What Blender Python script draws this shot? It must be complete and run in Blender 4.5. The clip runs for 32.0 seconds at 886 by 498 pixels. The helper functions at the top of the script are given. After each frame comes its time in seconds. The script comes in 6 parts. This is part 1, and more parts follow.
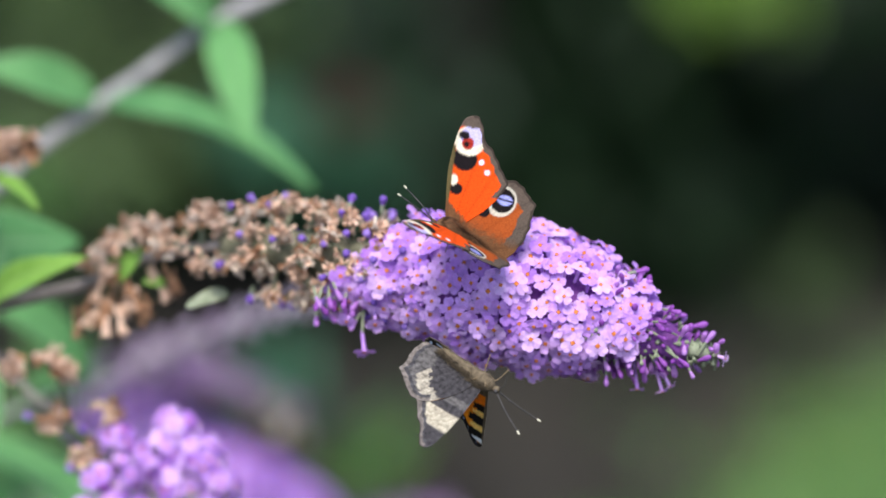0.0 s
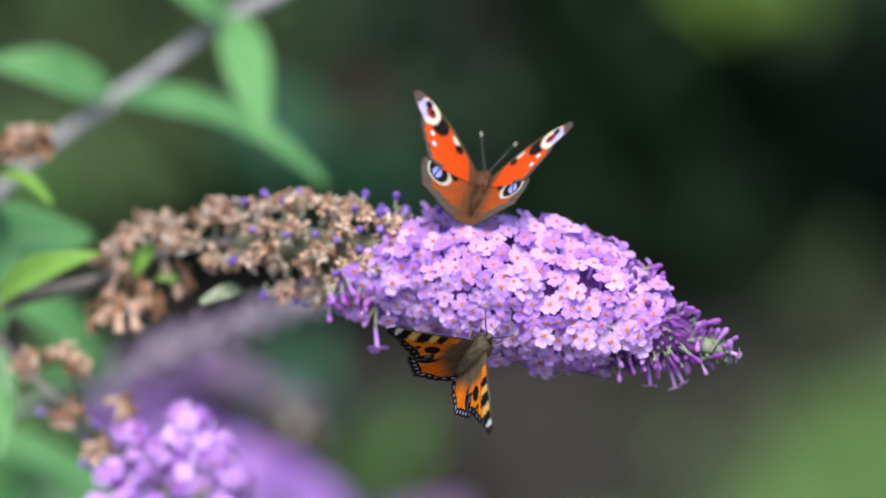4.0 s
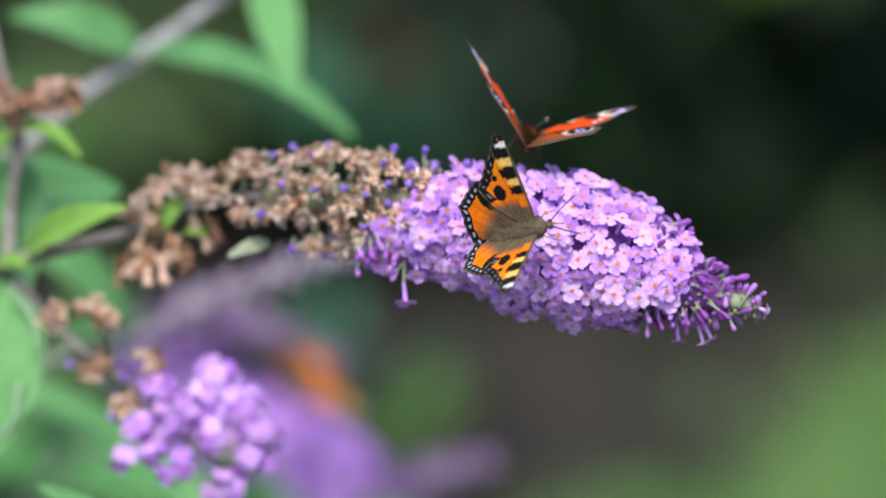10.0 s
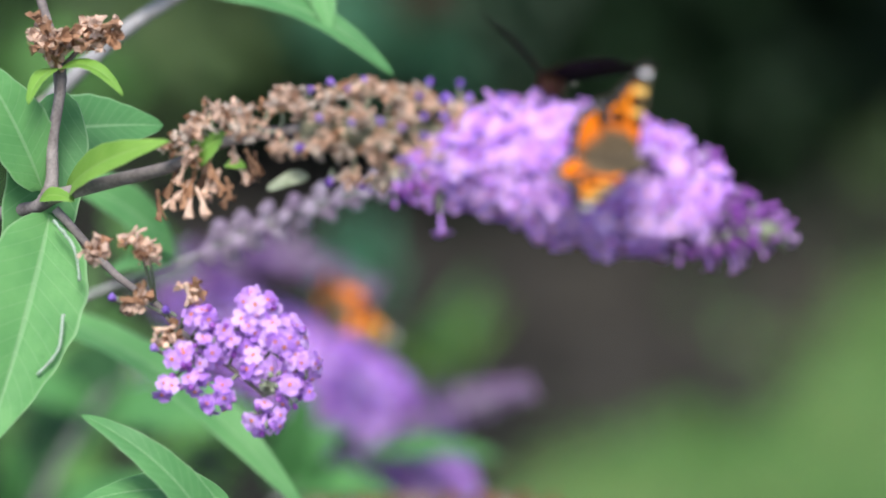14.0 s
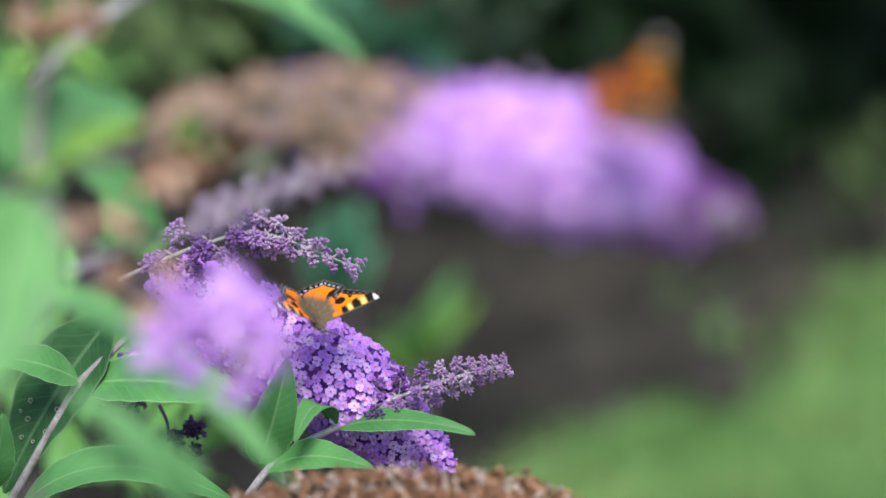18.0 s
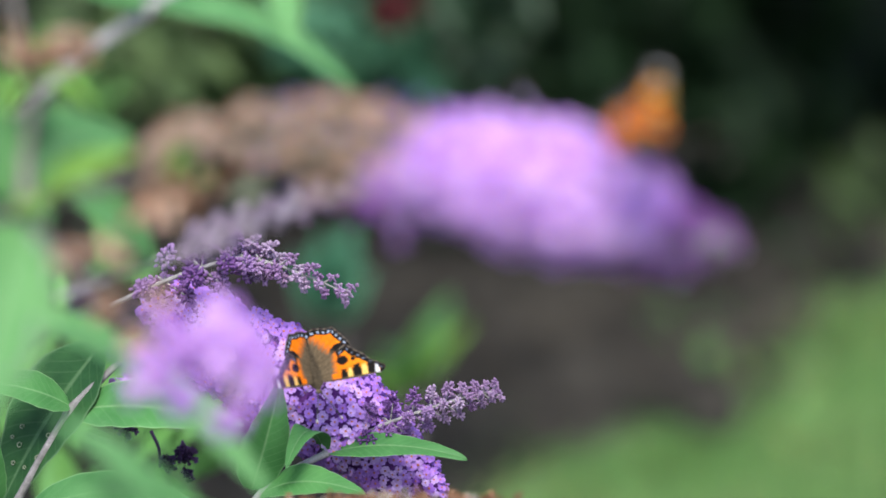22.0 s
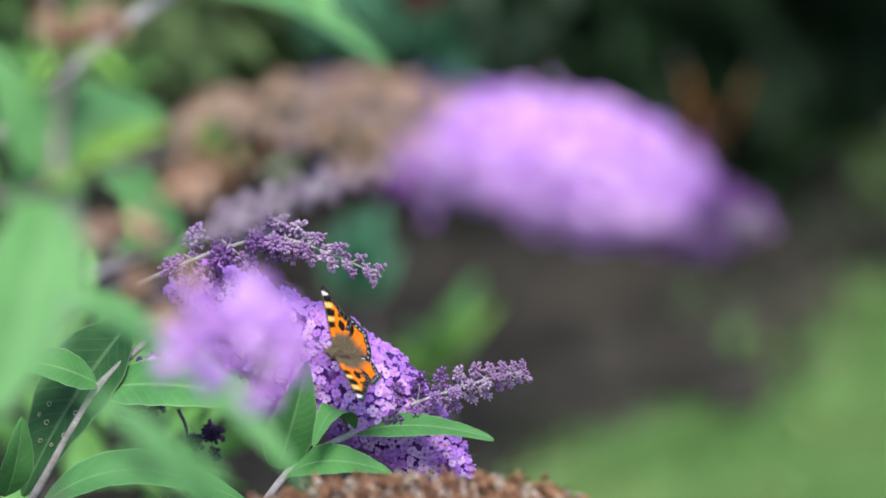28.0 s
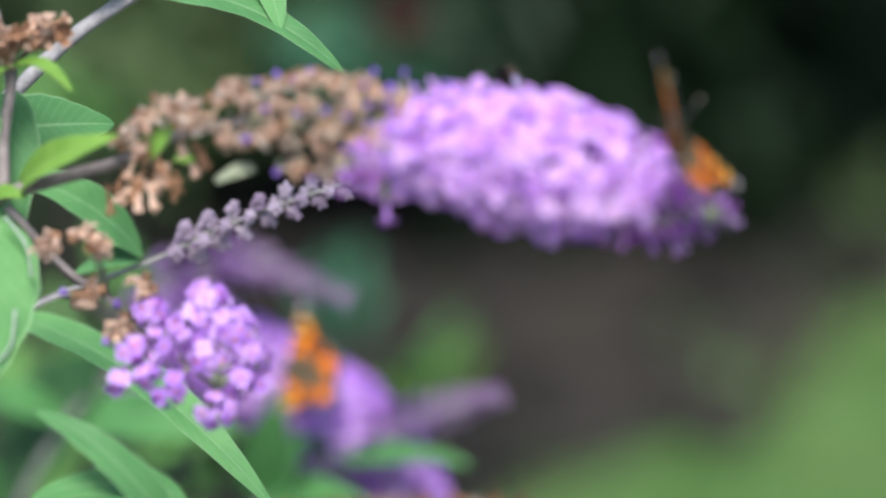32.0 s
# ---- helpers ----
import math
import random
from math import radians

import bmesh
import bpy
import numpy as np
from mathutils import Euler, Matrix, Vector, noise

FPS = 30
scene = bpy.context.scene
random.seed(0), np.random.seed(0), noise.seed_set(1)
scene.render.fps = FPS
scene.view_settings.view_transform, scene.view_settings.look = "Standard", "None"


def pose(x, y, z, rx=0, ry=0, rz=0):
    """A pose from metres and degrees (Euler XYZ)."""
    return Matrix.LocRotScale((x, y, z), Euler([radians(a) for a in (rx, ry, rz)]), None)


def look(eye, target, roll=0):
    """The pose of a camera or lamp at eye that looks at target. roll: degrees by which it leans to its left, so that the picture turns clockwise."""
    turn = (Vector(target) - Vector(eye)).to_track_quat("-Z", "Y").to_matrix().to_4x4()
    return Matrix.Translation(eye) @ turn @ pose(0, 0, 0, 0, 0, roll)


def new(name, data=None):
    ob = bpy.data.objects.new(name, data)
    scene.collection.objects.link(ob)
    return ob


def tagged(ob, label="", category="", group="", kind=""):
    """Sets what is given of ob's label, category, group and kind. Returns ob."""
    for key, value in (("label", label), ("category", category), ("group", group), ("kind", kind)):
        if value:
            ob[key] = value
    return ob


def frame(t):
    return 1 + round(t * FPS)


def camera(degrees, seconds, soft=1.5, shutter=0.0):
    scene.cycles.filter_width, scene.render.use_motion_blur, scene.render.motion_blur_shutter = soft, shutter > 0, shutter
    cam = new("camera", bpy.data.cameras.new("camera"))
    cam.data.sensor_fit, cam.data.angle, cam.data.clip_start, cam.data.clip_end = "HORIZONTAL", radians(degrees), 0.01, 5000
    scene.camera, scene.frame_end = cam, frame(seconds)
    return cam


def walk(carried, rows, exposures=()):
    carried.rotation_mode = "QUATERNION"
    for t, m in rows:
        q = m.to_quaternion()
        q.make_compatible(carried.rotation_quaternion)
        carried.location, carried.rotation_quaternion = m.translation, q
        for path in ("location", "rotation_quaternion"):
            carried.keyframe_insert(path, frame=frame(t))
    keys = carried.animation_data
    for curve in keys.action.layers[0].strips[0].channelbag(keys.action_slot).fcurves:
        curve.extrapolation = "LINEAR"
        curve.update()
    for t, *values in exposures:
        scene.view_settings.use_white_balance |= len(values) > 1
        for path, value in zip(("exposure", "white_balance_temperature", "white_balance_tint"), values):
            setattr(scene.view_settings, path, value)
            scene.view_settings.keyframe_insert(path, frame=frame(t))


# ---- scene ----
cam = camera(10.0, 32.0, soft=1.6)
CAM_ROWS = [
    (0, 0.00000, 0.07206, 1.32589, 72.3233, 0.043, -0.2949),
    (0.5, 0.00000, 0.07206, 1.32589, 72.2613, 0.667, -0.4779),
    (1, 0.00000, 0.07206, 1.32589, 72.4198, 0.415, -0.3121),
    (1.5, 0.00000, 0.07207, 1.32589, 72.5589, 0.117, -0.3065),
    (2, 0.00000, 0.07207, 1.32589, 72.6134, 0.436, -0.4211),
    (2.5, 0.00000, 0.07207, 1.32589, 72.5910, 0.624, -0.5814),
    (3, 0.00000, 0.07207, 1.32589, 72.4767, 0.544, -0.4213),
    (3.5, 0.00000, 0.07207, 1.32589, 72.3658, 0.135, -0.2286),
    (4, 0.00000, 0.07207, 1.32589, 72.2791, -0.000, -0.1224),
    (4.5, 0.00000, 0.07207, 1.32589, 72.3264, -0.175, 0.0611),
    (6.5, 0.00000, 0.07207, 1.32588, 72.4149, -0.304, 0.1600),
    (7, 0.00000, 0.07207, 1.32588, 72.3274, -0.564, 0.2473),
    (7.5, 0.00000, 0.07207, 1.32588, 72.3217, -0.774, 0.2331),
    (8, 0.00000, 0.07207, 1.32588, 72.2344, -0.467, 0.0967),
    (8.5, 0.00000, 0.07207, 1.32588, 72.0840, -0.289, 0.0801),
    (9, 0.00000, 0.07207, 1.32588, 71.9849, 0.351, -0.0990),
    (9.5, 0.00000, 0.07207, 1.32588, 71.9272, 0.198, -0.0018),
    (10, 0.00000, 0.07207, 1.32588, 71.7653, -0.105, 0.2501),
    (10.5, 0.00000, 0.07207, 1.32588, 71.7069, -0.051, 0.1782),
    (11, 0.00000, 0.07207, 1.32589, 71.5706, -0.238, -0.0302),
    (11.5, 0.00000, 0.07207, 1.32589, 71.5390, -0.663, 0.2611),
    (12, 0.00000, 0.07207, 1.32589, 71.5280, 0.072, 0.1011),
    (12.5, 0.00000, 0.07207, 1.32589, 71.4603, -0.123, 0.0921),
    (13, 0.00000, 0.07207, 1.32589, 71.2390, -0.102, 0.0433),
    (13.5, 0.00000, 0.06217, 1.32920, 71.0461, 0.279, 0.1912),
    (14, 0.00000, 0.04757, 1.33408, 70.9868, 0.433, 0.4885),
    (14.5, 0.00000, 0.03858, 1.33709, 70.9258, 0.322, 0.5115),
    (15, 0.00000, 0.03005, 1.33995, 70.9578, 0.210, 0.3800),
    (15.5, 0.00056, 0.01575, 1.34326, 70.8600, 0.098, 0.3584),
    (17.5, 0.00280, -0.00220, 1.34340, 71.0441, -0.349, 0.6585),
    (18, 0.00280, -0.00220, 1.34340, 70.9867, -0.037, 0.4752),
    (18.5, 0.00280, -0.00220, 1.34340, 70.9804, 0.061, 0.4874),
    (19, 0.00280, -0.00220, 1.34340, 71.0280, 0.022, 0.4851),
    (19.5, 0.00280, -0.00220, 1.34340, 71.0893, -0.062, 0.5194),
    (20, 0.00280, -0.00220, 1.34340, 71.1548, -0.097, 0.4544),
    (20.5, 0.00280, -0.00220, 1.34340, 71.0648, 0.619, 0.0416),
    (21, 0.00280, -0.00220, 1.34340, 71.1275, 0.406, 0.0677),
    (21.5, 0.00280, -0.00220, 1.34340, 71.2665, -0.104, 0.3771),
    (22, 0.00280, -0.00220, 1.34340, 71.2718, 0.001, 0.3595),
    (22.5, 0.00280, -0.00220, 1.34340, 71.2272, 0.271, 0.2504),
    (23, 0.00280, -0.00220, 1.34340, 71.2782, 0.092, 0.3557),
    (23.5, 0.00280, -0.00220, 1.34340, 71.3368, -0.192, 0.5166),
    (24, 0.00280, -0.00220, 1.34340, 71.2784, 0.144, 0.5033),
    (24.5, 0.00280, -0.00220, 1.34340, 71.2834, 0.081, 0.7619),
    (26.5, 0.00280, -0.00220, 1.34340, 71.1424, 0.029, 0.8954),
    (27, 0.00280, -0.00220, 1.34340, 71.1098, -0.041, 0.8388),
    (27.5, 0.00280, -0.00220, 1.34340, 71.0379, 0.093, 0.7214),
    (28, 0.00280, -0.00220, 1.34340, 71.0487, -0.241, 0.7791),
    (28.5, 0.00280, -0.00220, 1.34340, 71.0778, -0.232, 0.6982),
    (29, 0.00280, -0.00220, 1.34340, 71.0861, -0.278, 0.6419),
    (29.5, 0.00280, -0.00220, 1.34340, 71.1258, -0.327, 0.6327),
    (30, 0.00280, -0.00220, 1.34340, 71.1303, -0.134, 0.5300),
    (30.5, 0.00280, -0.00220, 1.34340, 71.1352, 0.081, 0.4832),
    (31, 0.00280, -0.00220, 1.34340, 71.2198, 0.045, 0.5666),
    (31.5, 0.00548, 0.02570, 1.32797, 71.4403, 0.185, 0.6089),
    (32, 0.01038, 0.03189, 1.31743, 71.7027, 1.001, 0.2767),
]
EXPOSE = [(0.0, 0.71), (12.5, 0.73), (16.0, 0.83), (31.0, 0.82), (32.0, 0.78)]
walk(cam, [(t, pose(x, y, z, rx, ry, rz)) for t, x, y, z, rx, ry, rz in CAM_ROWS], EXPOSE)
# focus pull: the lens is focused on a mark that slides away from and back to the camera
focus_mark = new("focus_mark")
cam.data.dof.use_dof = True
cam.data.dof.focus_object = focus_mark
cam.data.dof.aperture_fstop = 5.4
cam.data.dof.aperture_blades = 0

# ---- world and light: bright overcast day ----
world = bpy.data.worlds.new("sky")
scene.world = world
world.use_nodes = True
wn = world.node_tree
sky = wn.nodes.new("ShaderNodeTexSky")
sky.sky_type = "NISHITA"
sky.sun_disc = False
SUN_EL, SUN_AZ = 58.0, 182.0
sky.sun_elevation = radians(SUN_EL)
sky.sun_rotation = radians(SUN_AZ)
sky.air_density, sky.dust_density = 1.0, 1.5
wn.links.new(sky.outputs[0], wn.nodes["Background"].inputs[0])
wn.nodes["Background"].inputs[1].default_value = 0.15
sun_data = bpy.data.lights.new("sun", "SUN")
sun_data.energy, sun_data.angle, sun_data.color = 2.65, radians(24), (1.0, 0.975, 0.95)
sun = new("sun", sun_data)
_az, _el = radians(SUN_AZ), radians(SUN_EL)
sun_dir = Vector((math.sin(_az) * math.cos(_el), math.cos(_az) * math.cos(_el), math.sin(_el)))
sun.matrix_world = look(sun_dir * 20, (0, 0, 0))


# ---- materials ----
def mat(name, rough=0.6, spec=0.4):
    m = bpy.data.materials.new(name)
    m.use_nodes = True
    b = m.node_tree.nodes["Principled BSDF"]
    b.inputs["Roughness"].default_value = rough
    b.inputs["Specular IOR Level"].default_value = spec
    return m, m.node_tree, b


def node(nt, kind, **values):
    n = nt.nodes.new(kind)
    for key, value in values.items():
        n.inputs[key.replace("_", " ")].default_value = value
    return n


def ramp(nt, src, stops):
    r = nt.nodes.new("ShaderNodeValToRGB")
    els = r.color_ramp.elements
    while len(els) < len(stops):
        els.new(0.5)
    for e, (p, c) in zip(els, stops):
        e.position, e.color = p, (*c, 1)
    nt.links.new(src, r.inputs[0])
    return r.outputs[0]


def coords(nt, space="Object"):
    return nt.nodes.new("ShaderNodeTexCoord").outputs[space]


def noise_of(nt, scale, detail=3.0, space="Object"):
    n = node(nt, "ShaderNodeTexNoise", Scale=scale, Detail=detail)
    nt.links.new(coords(nt, space), n.inputs["Vector"])
    return n.outputs["Fac"]


def mixed(nt, fac, a, b, how="MIX"):
    m = nt.nodes.new("ShaderNodeMix")
    m.data_type, m.blend_type = "RGBA", how
    for socket, v in ((m.inputs[0], fac), (m.inputs[6], a), (m.inputs[7], b)):
        if isinstance(v, (int, float)):
            socket.default_value = v
        elif isinstance(v, tuple):
            socket.default_value = (*v, 1)
        else:
            nt.links.new(v, socket)
    return m.outputs[2]


def bump(nt, b, height, strength=0.3, dist=0.0005):
    n = node(nt, "ShaderNodeBump", Strength=strength, Distance=dist)
    nt.links.new(height, n.inputs["Height"])
    nt.links.new(n.outputs[0], b.inputs["Normal"])


def thin(nt, b, colour, share):
    """Light that shines through a thin blade or petal."""
    t = nt.nodes.new("ShaderNodeBsdfTranslucent")
    if isinstance(colour, tuple):
        t.inputs[0].default_value = (*colour, 1)
    else:
        nt.links.new(colour, t.inputs[0])
    mx = nt.nodes.new("ShaderNodeMixShader")
    mx.inputs[0].default_value = share
    out = nt.nodes["Material Output"]
    nt.links.new(b.outputs[0], mx.inputs[1])
    nt.links.new(t.outputs[0], mx.inputs[2])
    nt.links.new(mx.outputs[0], out.inputs[0])


def petal_mat(name, dark, mid, light):
    m, nt, b = mat(name, 0.55, 0.25)
    rnd = nt.nodes.new("ShaderNodeObjectInfo").outputs["Random"]
    col = ramp(nt, rnd, [(0.0, dark), (0.45, mid), (1.0, light)])
    grain = ramp(nt, noise_of(nt, 900, 2), [(0.3, (0.78, 0.74, 0.82)), (0.7, (1, 1, 1))])
    col = mixed(nt, 1.0, col, grain, "MULTIPLY")
    nt.links.new(col, b.inputs["Base Color"])
    thin(nt, b, col, 0.3)
    return m


def plain_mat(name, a, c, scale, rough=0.7, bump_d=0.0003, through_share=0.0, detail=4.0, per="", spec=0.3):
    m, nt, b = mat(name, rough, spec)
    col = ramp(nt, noise_of(nt, scale, detail), [(0.3, a), (0.7, c)])
    fine = ramp(nt, noise_of(nt, scale * 6, 3), [(0.25, (0.7, 0.7, 0.7)), (0.75, (1.15, 1.15, 1.15))])
    col = mixed(nt, 1.0, col, fine, "MULTIPLY")
    if per:
        if per == "object":
            rnd = nt.nodes.new("ShaderNodeObjectInfo").outputs["Random"]
        else:
            rnd = nt.nodes.new("ShaderNodeNewGeometry").outputs["Random Per Island"]
        tint = ramp(nt, rnd, [(0.0, (0.72, 0.72, 0.7)), (0.5, (0.95, 0.95, 0.95)), (1.0, (1.2, 1.17, 1.1))])
        col = mixed(nt, 1.0, col, tint, "MULTIPLY")
    nt.links.new(col, b.inputs["Base Color"])
    bump(nt, b, noise_of(nt, scale * 3, 4), 0.4, bump_d)
    if through_share:
        thin(nt, b, col, through_share)
    return m


def leaf_mat(name, deep, bright, vein):
    """Leaf blade: the mesh's u runs across the blade, v along it."""
    m, nt, b = mat(name, 0.5, 0.22)
    uv = node(nt, "ShaderNodeSeparateXYZ")
    nt.links.new(nt.nodes.new("ShaderNodeUVMap").outputs[0], uv.inputs[0])
    ac = node(nt, "ShaderNodeMath")
    ac.operation = "ABSOLUTE"
    nt.links.new(uv.outputs["X"], ac.inputs[0])
    # side veins sweep forward from the midrib
    ph = node(nt, "ShaderNodeMath")
    ph.operation = "MULTIPLY_ADD"
    ph.inputs[1].default_value = -0.16
    nt.links.new(ac.outputs[0], ph.inputs[0])
    nt.links.new(uv.outputs["Y"], ph.inputs[2])
    sc = node(nt, "ShaderNodeMath")
    sc.operation = "MULTIPLY"
    sc.inputs[1].default_value = 85.0
    nt.links.new(ph.outputs[0], sc.inputs[0])
    sn = node(nt, "ShaderNodeMath")
    sn.operation = "SINE"
    nt.links.new(sc.outputs[0], sn.inputs[0])
    side = ramp(nt, sn.outputs[0], [(0.86, (0, 0, 0)), (1.0, (1, 1, 1))])
    mid = ramp(nt, ac.outputs[0], [(0.03, (1, 1, 1)), (0.075, (0, 0, 0))])
    veins = mixed(nt, 0.3, mid, side, "ADD")
    rnd = nt.nodes.new("ShaderNodeObjectInfo").outputs["Random"]
    base = ramp(nt, noise_of(nt, 55, 4), [(0.3, deep), (0.72, bright)])
    tint = ramp(nt, rnd, [(0.0, (0.8, 0.85, 0.8)), (1.0, (1.2, 1.15, 1.05))])
    base = mixed(nt, 1.0, base, tint, "MULTIPLY")
    spots = ramp(nt, noise_of(nt, 260, 2), [(0.68, (0, 0, 0)), (0.78, (1, 1, 1))])
    base = mixed(nt, mixed(nt, 0.75, spots, (0, 0, 0)), base, tuple(0.5 * c for c in bright))
    col = mixed(nt, mixed(nt, 0.55, veins, (0, 0, 0)), base, vein)
    rim = ramp(nt, ac.outputs[0], [(0.93, (0, 0, 0)), (0.985, (0.7, 0.7, 0.7))])
    col = mixed(nt, rim, col, vein)
    nt.links.new(col, b.inputs["Base Color"])
    puff = mixed(nt, 0.5, noise_of(nt, 500, 3), veins, "SUBTRACT")
    bump(nt, b, puff, 0.45, 0.0006)
    thin(nt, b, col, 0.28)
    return m


LILAC = petal_mat("lilac_petal", (0.54, 0.25, 0.82), (0.72, 0.41, 0.92), (0.88, 0.60, 0.98))
VIOLET = petal_mat("violet_petal", (0.44, 0.18, 0.72), (0.66, 0.37, 0.90), (0.88, 0.63, 0.98))
BUD = petal_mat("purple_bud", (0.30, 0.07, 0.42), (0.45, 0.15, 0.58), (0.64, 0.34, 0.76))
MAUVE_BUD = petal_mat("mauve_bud", (0.42, 0.32, 0.43), (0.55, 0.45, 0.55), (0.68, 0.59, 0.67))
PALE_PLUM = petal_mat("pale_plum_bud", (0.36, 0.21, 0.40), (0.47, 0.32, 0.50), (0.60, 0.47, 0.61))
PLUM_BUD = petal_mat("plum_bud", (0.17, 0.07, 0.26), (0.30, 0.15, 0.39), (0.46, 0.30, 0.54))
BLUE_BUD = petal_mat("blue_violet_bud", (0.22, 0.11, 0.50), (0.32, 0.18, 0.62), (0.46, 0.29, 0.76))
DRYDARK = petal_mat("shrivelled_dark_flower", (0.04, 0.024, 0.065), (0.075, 0.04, 0.115), (0.12, 0.065, 0.18))
ORANGE_EYE = plain_mat("orange_throat", (0.55, 0.13, 0.03), (0.78, 0.27, 0.05), 800, 0.6)
BROWN = plain_mat("dried_brown_floret", (0.50, 0.315, 0.225), (0.76, 0.55, 0.43), 260, 0.85, 0.0006, 0.15, per="object")
GREYED = plain_mat("greyed_dried_floret", (0.43, 0.345, 0.285), (0.68, 0.58, 0.50), 260, 0.85, 0.0006, 0.12, per="object")
RUST = plain_mat("rusty_dried_floret", (0.25, 0.12, 0.062), (0.44, 0.245, 0.145), 260, 0.85, 0.0006, 0.12, per="object")
CALYX = plain_mat("grey_green_calyx", (0.17, 0.20, 0.12), (0.33, 0.36, 0.25), 420, 0.8, 0.0004)
# filling core behind the florets; shade of the gaps is put into its purple
CORE = plain_mat("shade_toned_purple_core", (0.10, 0.022, 0.155), (0.23, 0.075, 0.31), 300, 0.85, 0.0008)
STEM = plain_mat("grey_brown_stem", (0.16, 0.13, 0.12), (0.30, 0.26, 0.24), 160, 0.75, 0.0005)
PALE_STEM = plain_mat("pale_grey_stem", (0.17, 0.16, 0.15), (0.31, 0.29, 0.28), 200, 0.85, 0.0004)
FELT = plain_mat("white_felted_stem", (0.25, 0.24, 0.235), (0.41, 0.39, 0.385), 240, 0.85, 0.0004)
LEAF = leaf_mat("green_leaf", (0.09, 0.265, 0.09), (0.155, 0.37, 0.135), (0.32, 0.51, 0.26))
LEAF_MID = leaf_mat("mid_green_leaf", (0.055, 0.19, 0.055), (0.11, 0.31, 0.10), (0.27, 0.45, 0.21))
LEAF_TEAL = leaf_mat("blue_green_leaf", (0.09, 0.28, 0.17), (0.15, 0.40, 0.25), (0.16, 0.34, 0.22))
LEAF_DARK = leaf_mat("dark_leaf", (0.016, 0.062, 0.02), (0.036, 0.115, 0.036), (0.15, 0.26, 0.12))
LEAF_LIME = leaf_mat("lime_leaf", (0.16, 0.33, 0.05), (0.25, 0.45, 0.09), (0.34, 0.5, 0.16))
LEAF_FELT = plain_mat("white_felted_leaf_edge", (0.26, 0.35, 0.25), (0.38, 0.46, 0.36), 300, 0.9)
SOIL = plain_mat("dark_garden_soil", (0.008, 0.007, 0.006), (0.026, 0.0235, 0.0195), 14, 0.95, 0.01, detail=8)
PEBBLE = plain_mat("pale_pebble", (0.20, 0.185, 0.16), (0.40, 0.375, 0.33), 90, 0.8, 0.001, per="island")
HEDGE_TEAL = plain_mat("blue_green_foliage", (0.05, 0.15, 0.085), (0.10, 0.27, 0.15), 5, 0.5, 0.0, 0.25, per="island")
STRAW = plain_mat("straw_yellow_grass", (0.36, 0.42, 0.14), (0.55, 0.56, 0.26), 9, 0.6, 0.0, 0.3, per="island")
CLOD = plain_mat("crumbly_clod", (0.007, 0.0062, 0.005), (0.062, 0.055, 0.044), 9, 0.95, 0.004, per="island")
GRASS = plain_mat("lawn_grass", (0.145, 0.315, 0.09), (0.285, 0.485, 0.17), 9, 0.55, 0.0, 0.3, per="island")
TURF = plain_mat("turf_base", (0.035, 0.065, 0.02), (0.07, 0.12, 0.035), 20, 0.9, 0.004)
# hedge leaves: the deep shade is put into this dark green
HEDGE = plain_mat("shade_toned_hedge_foliage", (0.009, 0.024, 0.009), (0.030, 0.072, 0.025), 2.2, 0.5, 0.0, 0.2, per="island")
# foliage copies whose colour carries the light: lit, sunlit, half lit and dim
HEDGE_LIT_TONE = plain_mat("lit_toned_foliage", (0.11, 0.29, 0.07), (0.22, 0.46, 0.13), 3, 0.5, 0.0, 0.25, per="island")
HEDGE_LIME = plain_mat("sun_toned_lime_foliage", (0.24, 0.42, 0.07), (0.42, 0.62, 0.15), 3, 0.5, 0.0, 0.3, per="island")
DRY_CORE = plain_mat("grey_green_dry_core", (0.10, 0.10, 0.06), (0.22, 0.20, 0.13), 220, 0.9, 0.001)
HEDGE_HALF_LIT_TONE = plain_mat("half_lit_toned_foliage", (0.055, 0.11, 0.035), (0.115, 0.17, 0.06), 3, 0.5, 0.0, 0.25, per="island")
HEDGE_DIM_TONE = plain_mat("dim_shade_toned_foliage", (0.014, 0.042, 0.02), (0.036, 0.078, 0.036), 3, 0.5, 0.0, 0.25, per="island")
TWIG = plain_mat("dark_twig", (0.02, 0.016, 0.013), (0.05, 0.04, 0.034), 60, 0.9)
RED = plain_mat("dark_red_flower", (0.05, 0.006, 0.008), (0.12, 0.016, 0.018), 60, 0.6, 0.0, 0.2, per="island")


# ---- mesh helpers ----
def mesh_of(name, verts, faces, materials, index=None, smooth=True):
    me = bpy.data.meshes.new(name)
    me.from_pydata([tuple(v) for v in verts], [], faces)
    for m in materials:
        me.materials.append(m)
    if index is not None:
        me.polygons.foreach_set("material_index", index)
    if smooth:
        me.polygons.foreach_set("use_smooth", [True] * len(me.polygons))
    me.update()
    return me


def part(name, me, parent, label="", m=None):
    ob = new(name, me)
    ob.parent = parent
    if m is not None:
        ob.matrix_basis = m
    if label:
        tagged(ob, label)
    return ob


def frame_to(direction, up=(0, 0, 1)):
    """Rotation whose z axis is the direction."""
    z = Vector(direction).normalized()
    x = Vector(up).cross(z)
    if x.length < 1e-4:
        x = Vector((1, 0, 0)).cross(z)
    x.normalize()
    y = z.cross(x)
    return Matrix((x, y, z)).transposed().to_4x4()


